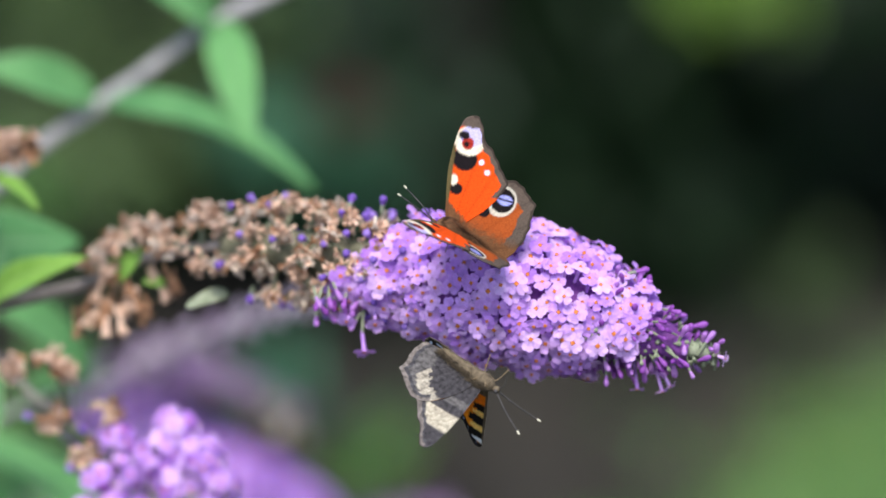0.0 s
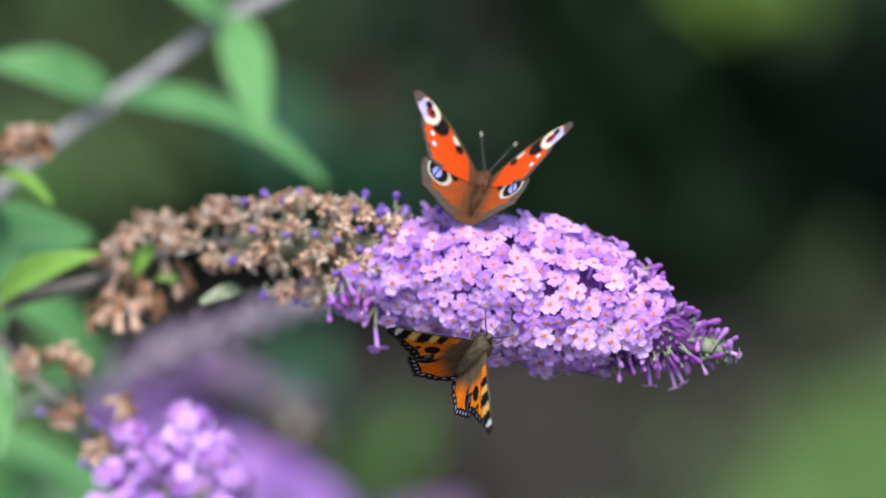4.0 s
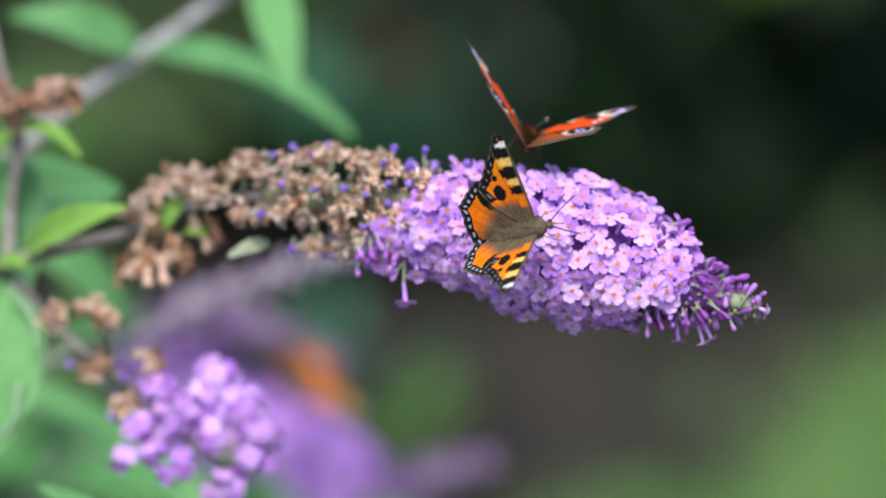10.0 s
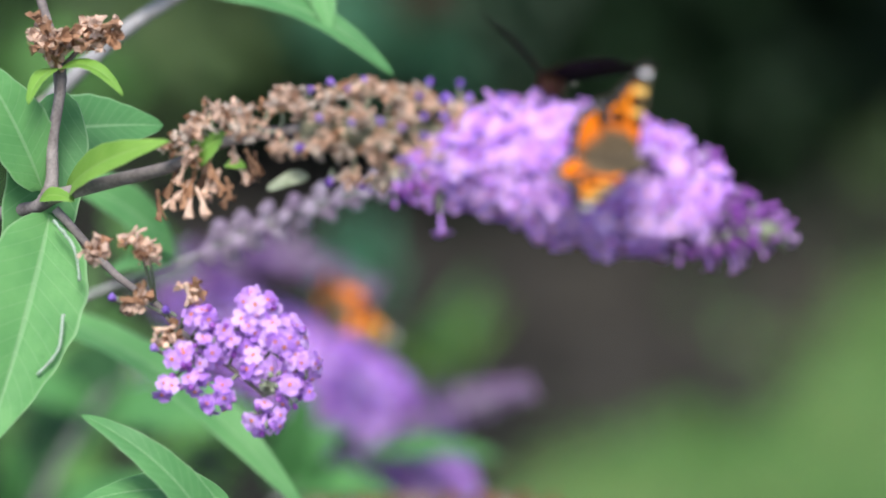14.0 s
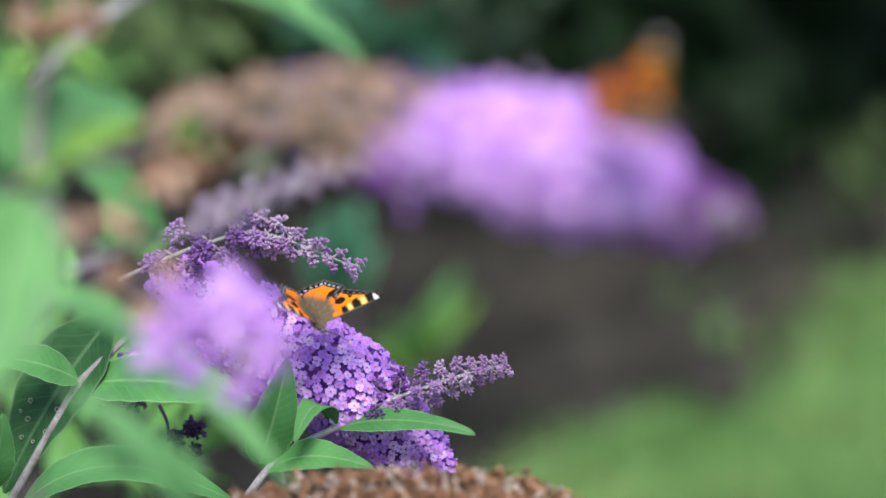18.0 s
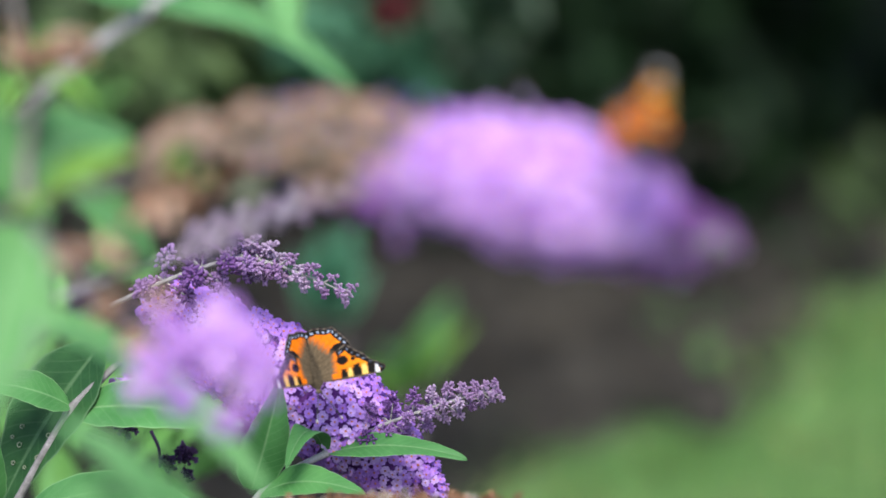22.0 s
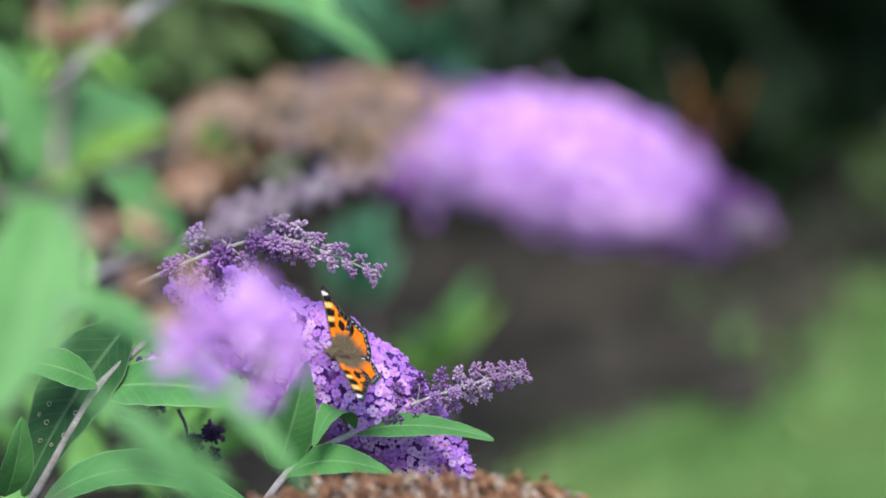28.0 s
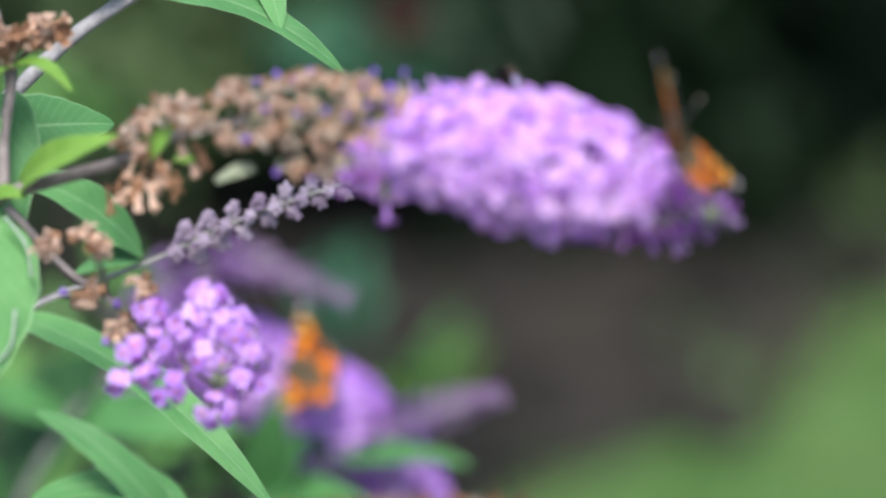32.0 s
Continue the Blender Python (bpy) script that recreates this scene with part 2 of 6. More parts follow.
def curve_through(pts, n):
    """Smooth line of n + 1 points through the given ones."""
    p = [Vector(q) for q in pts]
    p = [p[0] * 2 - p[1]] + p + [p[-1] * 2 - p[-2]]
    out = []
    segs = len(p) - 3
    for k in range(n + 1):
        x = min(k / n * segs, segs - 1e-6)
        i, u = int(x), x - int(x)
        a, b, c, d = p[i:i + 4]
        out.append(0.5 * (2 * b + (c - a) * u + (2 * a - 5 * b + 4 * c - d) * u * u + (3 * b - a - 3 * c + d) * u ** 3))
    return out


def tube(pts, r0, r1, n=24, sides=10, wobble=0.06, nodes=()):
    """Tapered stem through the points; nodes: swellings as (share of the length, factor)."""
    line = curve_through(pts, n)
    verts, faces = [], []
    for k, q in enumerate(line):
        d = (line[min(k + 1, n)] - line[max(k - 1, 0)]).normalized()
        f = frame_to(d)
        u = k / n
        r = r0 + (r1 - r0) * u
        for at, by in nodes:
            r *= 1 + by * math.exp(-((u - at) * n / 1.4) ** 2)
        for j in range(sides):
            a = 2 * math.pi * j / sides
            rr = r * (1 + wobble * noise.noise(Vector((k * 0.9, math.cos(a) * 1.7, math.sin(a) * 1.7))))
            verts.append(q + f @ Vector((rr * math.cos(a), rr * math.sin(a), 0)))
    for k in range(n):
        for j in range(sides):
            j2 = (j + 1) % sides
            faces.append((k * sides + j, k * sides + j2, (k + 1) * sides + j2, (k + 1) * sides + j))
    faces.append(tuple(range(sides))[::-1])
    faces.append(tuple(n * sides + j for j in range(sides)))
    return verts, faces


def stem_part(name, pts, r0, r1, material, parent, label="", n=24, nodes=()):
    v, f = tube(pts, r0, r1, n, nodes=nodes)
    return part(name, mesh_of(name, v, f, [material]), parent, label)


def leaf_mesh(name, base, tip, face, width, sag=0.15, fold=0.25, curl=0.0, material=None, seed=0, wave=0.02):
    """Lance-shaped blade from base to tip; face: the way its upper side looks; sag: bow of the midrib; fold: V of the two halves."""
    base, tip = Vector(base), Vector(tip)
    ln = (tip - base).length
    y = (tip - base).normalized()
    x = y.cross(Vector(face)).normalized()
    z = x.cross(y).normalized()
    nl, nw, th = 30, 6, 0.00035
    verts, faces, uv = [], [], []
    rs = random.Random(seed)
    ph = rs.uniform(0, 6)
    for side in (1, -1):
        for i in range(nl + 1):
            v = i / nl
            w = width * (math.sin(math.pi * v ** 0.8) ** 0.75) * (1 - 0.35 * v) * 0.62 + 0.0006
            if v > 0.98:
                w = 0.0003
            for j in range(-nw, nw + 1):
                u = j / nw
                edge = 1 + 0.025 * math.sin(v * 150 + ph) * abs(u) ** 4
                off = x * (u * w * edge)
                h = sag * ln * (4 * v * (1 - v)) * 0.5 - curl * ln * v * v
                h += fold * abs(u) * w + wave * ln * math.sin(v * 9 + ph + u) * abs(u) * 0.5
                verts.append(base + y * (v * ln) + off + z * (h + side * th * (1 - abs(u) ** 3)))
                uv.append((u, v))
    row = 2 * nw + 1
    half = (nl + 1) * row
    for i in range(nl):
        for j in range(2 * nw):
            a = i * row + j
            faces.append((a, a + 1, a + 1 + row, a + row))
            faces.append((half + a, half + a + row, half + a + 1 + row, half + a + 1))
    me = mesh_of(name, verts, faces, [material])
    layer = me.uv_layers.new(name="UVMap")
    for loop in me.loops:
        layer.data[loop.index].uv = uv[loop.vertex_index]
    return me


def leaf_spot(base, tip, face, width, sag, fold, u, v):
    """Place on the upper side of such a blade and the way it looks there."""
    base, tip = Vector(base), Vector(tip)
    ln = (tip - base).length
    y = (tip - base).normalized()
    x = y.cross(Vector(face)).normalized()
    z = x.cross(y).normalized()
    w = width * (math.sin(math.pi * v ** 0.8) ** 0.75) * (1 - 0.35 * v) * 0.62
    return base + y * (v * ln) + x * (u * w) + z * (sag * ln * 2 * v * (1 - v) + fold * abs(u) * w + 0.0010), z


def blob(n_lat, n_lon, rx, ry, rz, rough=0.0, seed=0):
    verts, faces = [(0, 0, -rz)], []
    for i in range(1, n_lat):
        a = math.pi * i / n_lat
        for j in range(n_lon):
            b = 2 * math.pi * j / n_lon
            d = Vector((math.sin(a) * math.cos(b), math.sin(a) * math.sin(b), -math.cos(a)))
            k = 1 + rough * noise.noise(d * 2.1 + Vector((seed * 3.7, 0, 0)))
            verts.append((d.x * rx * k, d.y * ry * k, d.z * rz * k))
    verts.append((0, 0, rz))
    last = len(verts) - 1
    for j in range(n_lon):
        j2 = (j + 1) % n_lon
        faces.append((0, 1 + j2, 1 + j))
        for i in range(n_lat - 2):
            a = 1 + i * n_lon
            faces.append((a + j, a + j2, a + n_lon + j2, a + n_lon + j))
        a = 1 + (n_lat - 2) * n_lon
        faces.append((a + j, a + j2, last))
    return verts, faces


class Pile:
    """Collects many small pieces into one mesh."""

    def __init__(self):
        self.v, self.f, self.i = [], [], []

    def add(self, verts, faces, m, index=0):
        n = len(self.v)
        self.v += [m @ Vector(q) for q in verts]
        self.f += [tuple(n + k for k in q) for q in faces]
        self.i += [index] * len(faces)

    def add_mesh(self, me, m, index=None):
        n = len(self.v)
        self.v += [m @ q.co for q in me.vertices]
        for p in me.polygons:
            self.f.append(tuple(n + k for k in p.vertices))
            self.i.append(p.material_index if index is None else index)

    def mesh(self, name, materials):
        return mesh_of(name, self.v, self.f, materials, self.i)


# ---- florets and buds (z points out of the flower; the mouth lies at z = 0) ----
def floret_mesh(name, size, petal, seed, tube_len=0.006, cup=0.12):
    rs = random.Random(seed)
    verts, faces, idx = [], [], []
    r = size / 2
    turn = rs.uniform(0, 1.5)
    for k in range(4):
        a0 = turn + k * math.pi / 2 + rs.uniform(-0.12, 0.12)
        ln, w = r * rs.uniform(0.9, 1.08), r * rs.uniform(0.43, 0.51)
        lift = cup * r * rs.uniform(-1.9, 2.2)
        n = len(verts)
        shape = [(0.16, 0.0), (0.2, 0.55), (0.5, 1.0), (0.8, 0.98), (0.98, 0.55), (0.93, 0.0), (0.98, -0.55), (0.8, -0.98), (0.5, -1.0), (0.2, -0.55), (0.58, 0.0)]
        for u, v in shape:
            x, y = ln * u, w * v
            z = lift * u * u - 0.10 * r * v * v + rs.uniform(-0.03, 0.03) * r
            if (u, v) == (0.58, 0.0):
                z -= 0.09 * r
            verts.append((x * math.cos(a0) - y * math.sin(a0), x * math.sin(a0) + y * math.cos(a0), z))
        for j in range(10):
            faces.append((n + j, n + (j + 1) % 10, n + 10))
            idx.append(0)
    n = len(verts)
    for z, q in ((0.00012, 0.155), (-0.0003, 0.22), (-tube_len, 0.14)):
        for j in range(6):
            a = math.pi / 3 * j
            verts.append((r * q * math.cos(a), r * q * math.sin(a), z))
    faces.append(tuple(n + j for j in range(6)))
    idx.append(1)
    for lv in (0, 1):
        for j in range(6):
            j2 = (j + 1) % 6
            faces.append((n + lv * 6 + j2, n + lv * 6 + j, n + lv * 6 + 6 + j, n + lv * 6 + 6 + j2))
            idx.append(1 if lv == 0 else 2)
    return mesh_of(name, verts, faces, [petal, ORANGE_EYE, petal], idx, smooth=False)


def bud_mesh(name, ln, r, petal, seed=0):
    """Closed bud: a slim tube with a round head, in a small calyx."""
    rs = random.Random(seed)
    prof = [(-ln, 0.3), (-0.75 * ln, 0.5), (-0.35 * ln, 0.52), (-0.16 * ln, 0.75), (0, 1.0), (0.13 * ln, 0.95), (0.22 * ln, 0.55), (0.25 * ln, 0.1)]
    verts, faces, idx = [], [], []
    bend = rs.uniform(-0.12, 0.12)
    for z, q in prof:
        for j in range(6):
            a = math.pi / 3 * j
            verts.append((r * q * math.cos(a) + bend * z * z / ln, r * q * math.sin(a), z))
    for k in range(len(prof) - 1):
        for j in range(6):
            j2 = (j + 1) % 6
            faces.append((k * 6 + j, k * 6 + j2, k * 6 + 6 + j2, k * 6 + 6 + j))
            idx.append(1 if k < 2 else 0)
    return mesh_of(name, verts, faces, [petal, CALYX], idx)


def dried_mesh(name, ln, r, material, seed):
    """Shrivelled floret: a thin bent wrinkled tube that ends in four curled, ragged lobes."""
    rs = random.Random(seed)
    prof = [(0, 0.45), (0.12, 0.75), (0.3, 0.5), (0.6, 0.55), (0.8, 0.95)]
    verts, faces = [], []
    b1, b2 = rs.uniform(-0.4, 0.4), rs.uniform(-0.4, 0.4)
    for k, (z, q) in enumerate(prof):
        for j in range(5):
            a = 2 * math.pi / 5 * j + 0.3 * k
            c = r * q * rs.uniform(0.6, 1.35)
            verts.append((c * math.cos(a) + b1 * z * z * ln, c * math.sin(a) + b2 * z * z * ln, (z - 1) * ln))
    for k in range(len(prof) - 1):
        for j in range(5):
            j2 = (j + 1) % 5
            faces.append((k * 5 + j, k * 5 + j2, k * 5 + 5 + j2, k * 5 + 5 + j))
    mx, my = b1 * 0.7 * ln, b2 * 0.7 * ln
    for k in range(4):
        a = math.pi / 2 * k + rs.uniform(-0.4, 0.4)
        ca, sa = math.cos(a), math.sin(a)
        n, w = len(verts), r * rs.uniform(0.5, 0.9)
        out, up = r * rs.uniform(1.3, 2.5), rs.uniform(-0.12, 0.25) * ln
        for d, e, z in ((0.5 * r, -w, -0.2 * ln), (0.5 * r, w, -0.2 * ln), (0.75 * out, w * 1.2, 0.6 * up), (0.75 * out, -w * 1.2, 0.6 * up + 0.05 * ln), (out, 0.3 * w, up - rs.uniform(0, 0.16) * ln)):
            verts.append((mx + d * ca - e * sa, my + d * sa + e * ca, z + rs.uniform(-0.03, 0.03) * ln))
        faces += [(n, n + 1, n + 2, n + 3), (n + 3, n + 2, n + 4)]
    return mesh_of(name, verts, faces, [material], smooth=False)


def cyme_mesh(name, size, petal, count, seed, bud_r=0.0011):
    """Tight cluster of round unopened buds on a short stalk."""
    rs = random.Random(seed)
    pile = Pile()
    for _ in range(count):
        d = Vector((rs.gauss(0, 1), rs.gauss(0, 1), rs.gauss(0.2, 0.9))).normalized()
        q = d * size * rs.uniform(0.3, 0.9) * 0.8
        q.z *= 1.7
        q.x *= 1.15 - 0.25 * q.z / size
        q.y *= 1.15 - 0.25 * q.z / size
        v, f = blob(4, 6, bud_r, bud_r, bud_r * 1.5)
        pile.add(v, f, Matrix.Translation(q) @ frame_to(d), 0)
    v, f = tube([(0, 0, -2.2 * size), (0, 0, -size), (0, 0, 0.3 * size)], bud_r * 0.7, bud_r * 0.5, 4, 5)
    pile.add(v, f, Matrix.Identity(4), 1)
    return pile.mesh(name, [petal, FELT])


def line_at(line, u):
    x = min(max(u, 0), 0.99999) * (len(line) - 1)
    i = int(x)
    q = line[i].lerp(line[i + 1], x - i)
    return q, (line[i + 1] - line[i]).normalized()


def spread(line, radius, span, gap, rs, tries=9000, lumps=0.16, freq=160):
    """Points spread evenly over the skin round the line: place, outward way, share of the length."""
    out, grid = [], {}
    for _ in range(tries):
        u = rs.uniform(*span)
        a = rs.uniform(0, 2 * math.pi)
        r = radius(u)
        if rs.random() > min(1.0, r / 0.012 + 0.15):
            continue
        q, t = line_at(line, u)
        d = frame_to(t) @ Vector((math.cos(a), math.sin(a), 0))
        r *= 1 + lumps * noise.noise((q + d * r) * freq)
        p = q + d * r
        key = tuple(int(math.floor(c / gap)) for c in p)
        near = False
        for kx in (-1, 0, 1):
            for ky in (-1, 0, 1):
                for kz in (-1, 0, 1):
                    for o in grid.get((key[0] + kx, key[1] + ky, key[2] + kz), ()):
                        near = near or (o - p).length < gap
        if near:
            continue
        grid.setdefault(key, []).append(p)
        out.append((p, d, t, u))
    return out


def core_part(line, radius, span, material, parent, share=0.72, label="rough purple core of the spike, shade put into its colour", name="core"):
    n, sides = 40, 16
    verts, faces = [], []
    for k in range(n + 1):
        u = span[0] + (span[1] - span[0]) * k / n
        q, t = line_at(line, u)
        f = frame_to(t)
        for j in range(sides):
            a = 2 * math.pi * j / sides
            r = radius(u) * share * (1 + 0.35 * noise.noise(Vector((k * 0.8, math.cos(a) * 2, math.sin(a) * 2))))
            verts.append(q + f @ Vector((r * math.cos(a), r * math.sin(a), 0)))
    for k in range(n):
        for j in range(sides):
            j2 = (j + 1) % sides
            faces.append((k * sides + j, k * sides + j2, (k + 1) * sides + j2, (k + 1) * sides + j))
    return part(name, mesh_of(name, verts, faces, [material]), parent, label)


def aimed(p, d, rs, jitter=0.35):
    d = (d + Vector((rs.gauss(0, jitter), rs.gauss(0, jitter), rs.gauss(0, jitter)))).normalized()
    return Matrix.Translation(p) @ frame_to(d) @ Matrix.Rotation(rs.uniform(0, 6.28), 4, "Z") @ Matrix.Diagonal((*[rs.uniform(0.85, 1.15)] * 3, 1))


NEAR_AT, MID_AT = Vector((0, 0.0721, -0.0241)), Vector((0, 0.0303, -0.0101))


NEAR_BRANCH = []


def shallow(p):
    """Draws a place on the near branch towards the plane of its flower, along the line of sight."""
    eye = Vector((0, 0, 1.35))
    d = Vector(p) - eye
    depth = d.y * 0.948 - d.z * 0.318
    return eye + d * ((1.315 + (depth - 1.315) * 0.68) / depth)


def set_off(ob, by):
    """Move a finished thing by a vector; what hangs on the near branch sways with it."""
    ob.location += by
    if by is NEAR_AT:
        NEAR_BRANCH.append(ob)
    return ob


def thing(name, label, category, at=(0, 0, 0), group=""):
    ob = new(name)
    ob.location = at
    return tagged(ob, label, category, group)


# ---- ground, lawn, hedge ----
LAWN_Y = (1.9, 3.20, 3.343, 3.438, 3.490, 3.511, 3.556, 3.636, 3.740, 3.821, 3.870, 4.6)
LAWN_X = (-0.4, -0.05, 0.012, 0.070, 0.117, 0.180, 0.229, 0.263, 0.292, 0.320, 0.351, 1.3)


def build_setting():
    n = 90
    verts, faces = [], []
    xs = np.linspace(-4, 4, n)
    ys = np.linspace(1.0, 8.0, n)
    for y in ys:
        for x in xs:
            z = 0.035 * noise.fractal(Vector((x * 2.2, y * 2.2, 0)), 1.0, 2.0, 5)
            edge = min(1, (4 - abs(x)) / 0.8, (y - 1.0) / 0.8, (8 - y) / 0.8)
            z *= max(edge, 0)
            if 1.9 < y < 4.7 and x > np.interp(y, LAWN_Y, LAWN_X) - 0.02:
                z = -0.03
            verts.append((x, y, z))
    for j in range(n - 1):
        for i in range(n - 1):
            a = j * n + i
            faces.append((a, a + 1, a + n + 1, a + n))
    m = len(verts)
    ring = [(-4, 1), (4, 1), (4, 8), (-4, 8)]
    far = [(-300, -300), (300, -300), (300, 300), (-300, 300)]
    verts += [(x, y, 0) for x, y in ring] + [(x, y, 0) for x, y in far]
    for k in range(4):
        k2 = (k + 1) % 4
        faces.append((m + k2, m + k, m + 4 + k, m + 4 + k2))
    ground = tagged(new("ground", mesh_of("ground", verts, faces, [SOIL])), "dark crumbly garden soil", "ground", kind="structure")

    rs = random.Random(3)
    # clods on the bed
    pile = Pile()
    for _ in range(5200):
        x, y = rs.uniform(-0.25, 0.45), rs.uniform(3.2, 4.0)
        if x > float(np.interp(y, LAWN_Y, LAWN_X)):
            continue
        s = rs.choice((0.003, 0.004, 0.006, 0.009, 0.013, 0.017, 0.024)) * rs.uniform(0.7, 1.3)
        v, f = blob(4, 6, s, s * 0.8, s * 0.65, 0.5, rs.uniform(0, 50))
        z = 0.035 * noise.fractal(Vector((x * 2.2, y * 2.2, 0)), 1.0, 2.0, 5)
        pile.add(v, f, Matrix.Translation((x, y, z + s * 0.3)) @ Matrix.Rotation(rs.uniform(0, 6), 4, "Z"))
    tagged(new("soil_clods", pile.mesh("soil_clods", [CLOD])), "loose dark clods on the garden bed", "soil", kind="stuff")
    pile, green = Pile(), Pile()
    for _ in range(170):
        x, y = rs.uniform(-0.2, 0.42), rs.uniform(3.3, 4.0)
        if x > float(np.interp(y, LAWN_Y, LAWN_X)):
            continue
        s = rs.uniform(0.004, 0.011)
        v, f = blob(5, 7, s, s * 0.8, s * 0.6, 0.3, rs.uniform(0, 50))
        z = 0.035 * noise.fractal(Vector((x * 2.2, y * 2.2, 0)), 1.0, 2.0, 5)
        pile.add(v, f, Matrix.Translation((x, y, z + s * 0.4)) @ Matrix.Rotation(rs.uniform(0, 6), 4, "Z"))
    tagged(new("pebbles", pile.mesh("pebbles", [PEBBLE])), "pale pebbles scattered on dark soil", "stone", kind="stuff")
    # seedlings of weed in the bed
    spots = [(0.1745, 3.735, 0.045), (0.190, 3.66, 0.034), (0.165, 3.76, 0.036)] + [(rs.uniform(-0.05, 0.25), rs.uniform(3.4, 3.9), rs.uniform(0.007, 0.016)) for _ in range(26)]
    for x, y, s in spots:
        z = 0.035 * noise.fractal(Vector((x * 2.2, y * 2.2, 0)), 1.0, 2.0, 5)
        for k in range(rs.randint(4, 8)):
            a = rs.uniform(0, 6.28)
            m = Matrix.Translation((x, y, z)) @ Matrix.Rotation(a, 4, "Z") @ Matrix.Rotation(-rs.uniform(0.5, 1.2), 4, "Y")
            green.add([(0, 0, 0), (0.5 * s, 0.22 * s, 0), (s, 0, 0.1 * s), (0.5 * s, -0.22 * s, 0)], [(0, 1, 2), (0, 2, 3)], m)
    tagged(new("weeds", green.mesh("weeds", [HEDGE_LIT_TONE])), "small green seedlings in the bed", "weed", kind="stuff")

    # lawn beside the bed
    def lawn_edge(y):
        return float(np.interp(y, LAWN_Y, LAWN_X)) + 0.012 * noise.noise(Vector((y * 14, 0, 0)))
    verts, faces = [], []
    k = 40
    for i in range(k + 1):
        y = 2.0 + 2.6 * i / k
        e = lawn_edge(y)
        verts += [(e, y, 0.0), (e + 0.006, y, 0.008), (e + 4, y, 0.01)]
    for i in range(k):
        a = 3 * i
        faces += [(a, a + 1, a + 4, a + 3), (a + 1, a + 2, a + 5, a + 4)]
    tagged(new("lawn", mesh_of("lawn", verts, faces, [TURF])), "mown green lawn beside the bed", "lawn", kind="structure")
    for name, label, material, count in (("grass", "short blades of lawn grass", GRASS, 52000), ("dry_grass", "straw-yellow blades in the lawn", STRAW, 9000)):
        verts, faces = [], []
        for _ in range(count):
            y = rs.uniform(3.2, 4.3)
            off = rs.uniform(-0.01, 0.34) if rs.random() < 0.97 else -abs(rs.gauss(0, 0.03))
            x = lawn_edge(y) + off
            patch = noise.noise(Vector((x * 9, y * 9, 1.0)))
            # thinned towards the hedge so dark turf stands in for the hedge's shade
            if rs.random() < min(0.8, max(0.0, (y - 3.58) / 0.3)):
                continue
            if material is STRAW and patch < 0.05:
                continue
            h, w = rs.uniform(0.008, 0.022) * (1 + 0.5 * patch), rs.uniform(0.0012, 0.0026)
            if off < 0.06 and rs.random() < 0.25:
                h *= rs.uniform(1.2, 1.9)
            a = rs.uniform(0, 6.28)
            lx, ly = rs.gauss(0, 0.4) * h, rs.gauss(0, 0.4) * h
            dx, dy = w * math.cos(a), w * math.sin(a)
            b = len(verts)
            verts += [(x - dx, y - dy, 0.004), (x + dx, y + dy, 0.004), (x + lx * 0.4 + dx * 0.8, y + ly * 0.4 + dy * 0.8, 0.004 + h * 0.6),
                      (x + lx * 0.4 - dx * 0.8, y + ly * 0.4 - dy * 0.8, 0.004 + h * 0.6), (x + lx, y + ly, 0.004 + h)]
            faces += [(b, b + 1, b + 2, b + 3), (b + 3, b + 2, b + 4)]
        tagged(new(name, mesh_of(name, verts, faces, [material])), label, "grass", kind="stuff")


def foliage(name, label, boxes, material, count, size, seed, kind="stuff", category="hedge", gaps=-0.12, rounded=False):
    """Many small folded leaves filling boxes of (x0, x1, y0, y1, z0, z1)."""
    rs = random.Random(seed)
    verts, faces = [], []
    vol = [(b[1] - b[0]) * (b[3] - b[2]) * (b[5] - b[4]) for b in boxes]
    for _ in range(count):
        b = rs.choices(boxes, vol)[0]
        p = Vector((rs.uniform(b[0], b[1]), rs.uniform(b[2], b[3]), rs.uniform(b[4], b[5])))
        if noise.noise(p * 3.1) < gaps:
            continue
        if rounded:
            e = Vector([(p[i] - (b[2 * i] + b[2 * i + 1]) / 2) / (b[2 * i + 1] - b[2 * i]) * 2 for i in range(3)])
            if e.length > 0.8 + 0.7 * noise.noise(p * 40):
                continue
        s = size * rs.uniform(0.6, 1.4)
        f = Matrix.Translation(p) @ Euler((rs.uniform(0.2, 1.5), rs.uniform(-0.6, 0.6), rs.uniform(0, 6.28))).to_matrix().to_4x4()
        k = len(verts)
        verts += [f @ Vector(q) for q in ((0, -s, 0), (0.42 * s, -0.2 * s, 0.1 * s), (0, s, -0.12 * s), (-0.42 * s, -0.2 * s, 0.1 * s), (0.3 * s, 0.4 * s, 0.05 * s), (-0.3 * s, 0.4 * s, 0.05 * s))]
        faces += [(k, k + 1, k + 4, k + 2), (k, k + 2, k + 5, k + 3)]
    return tagged(new(name, mesh_of(name, verts, faces, [material], smooth=False)), label, category, kind=kind)

# ---- flower spikes ----
def wide(stops):
    """Radius along a spike from (share, metres) stops."""
    us, rs_ = [s[0] for s in stops], [s[1] for s in stops]
    return lambda u: float(np.interp(u, us, rs_))


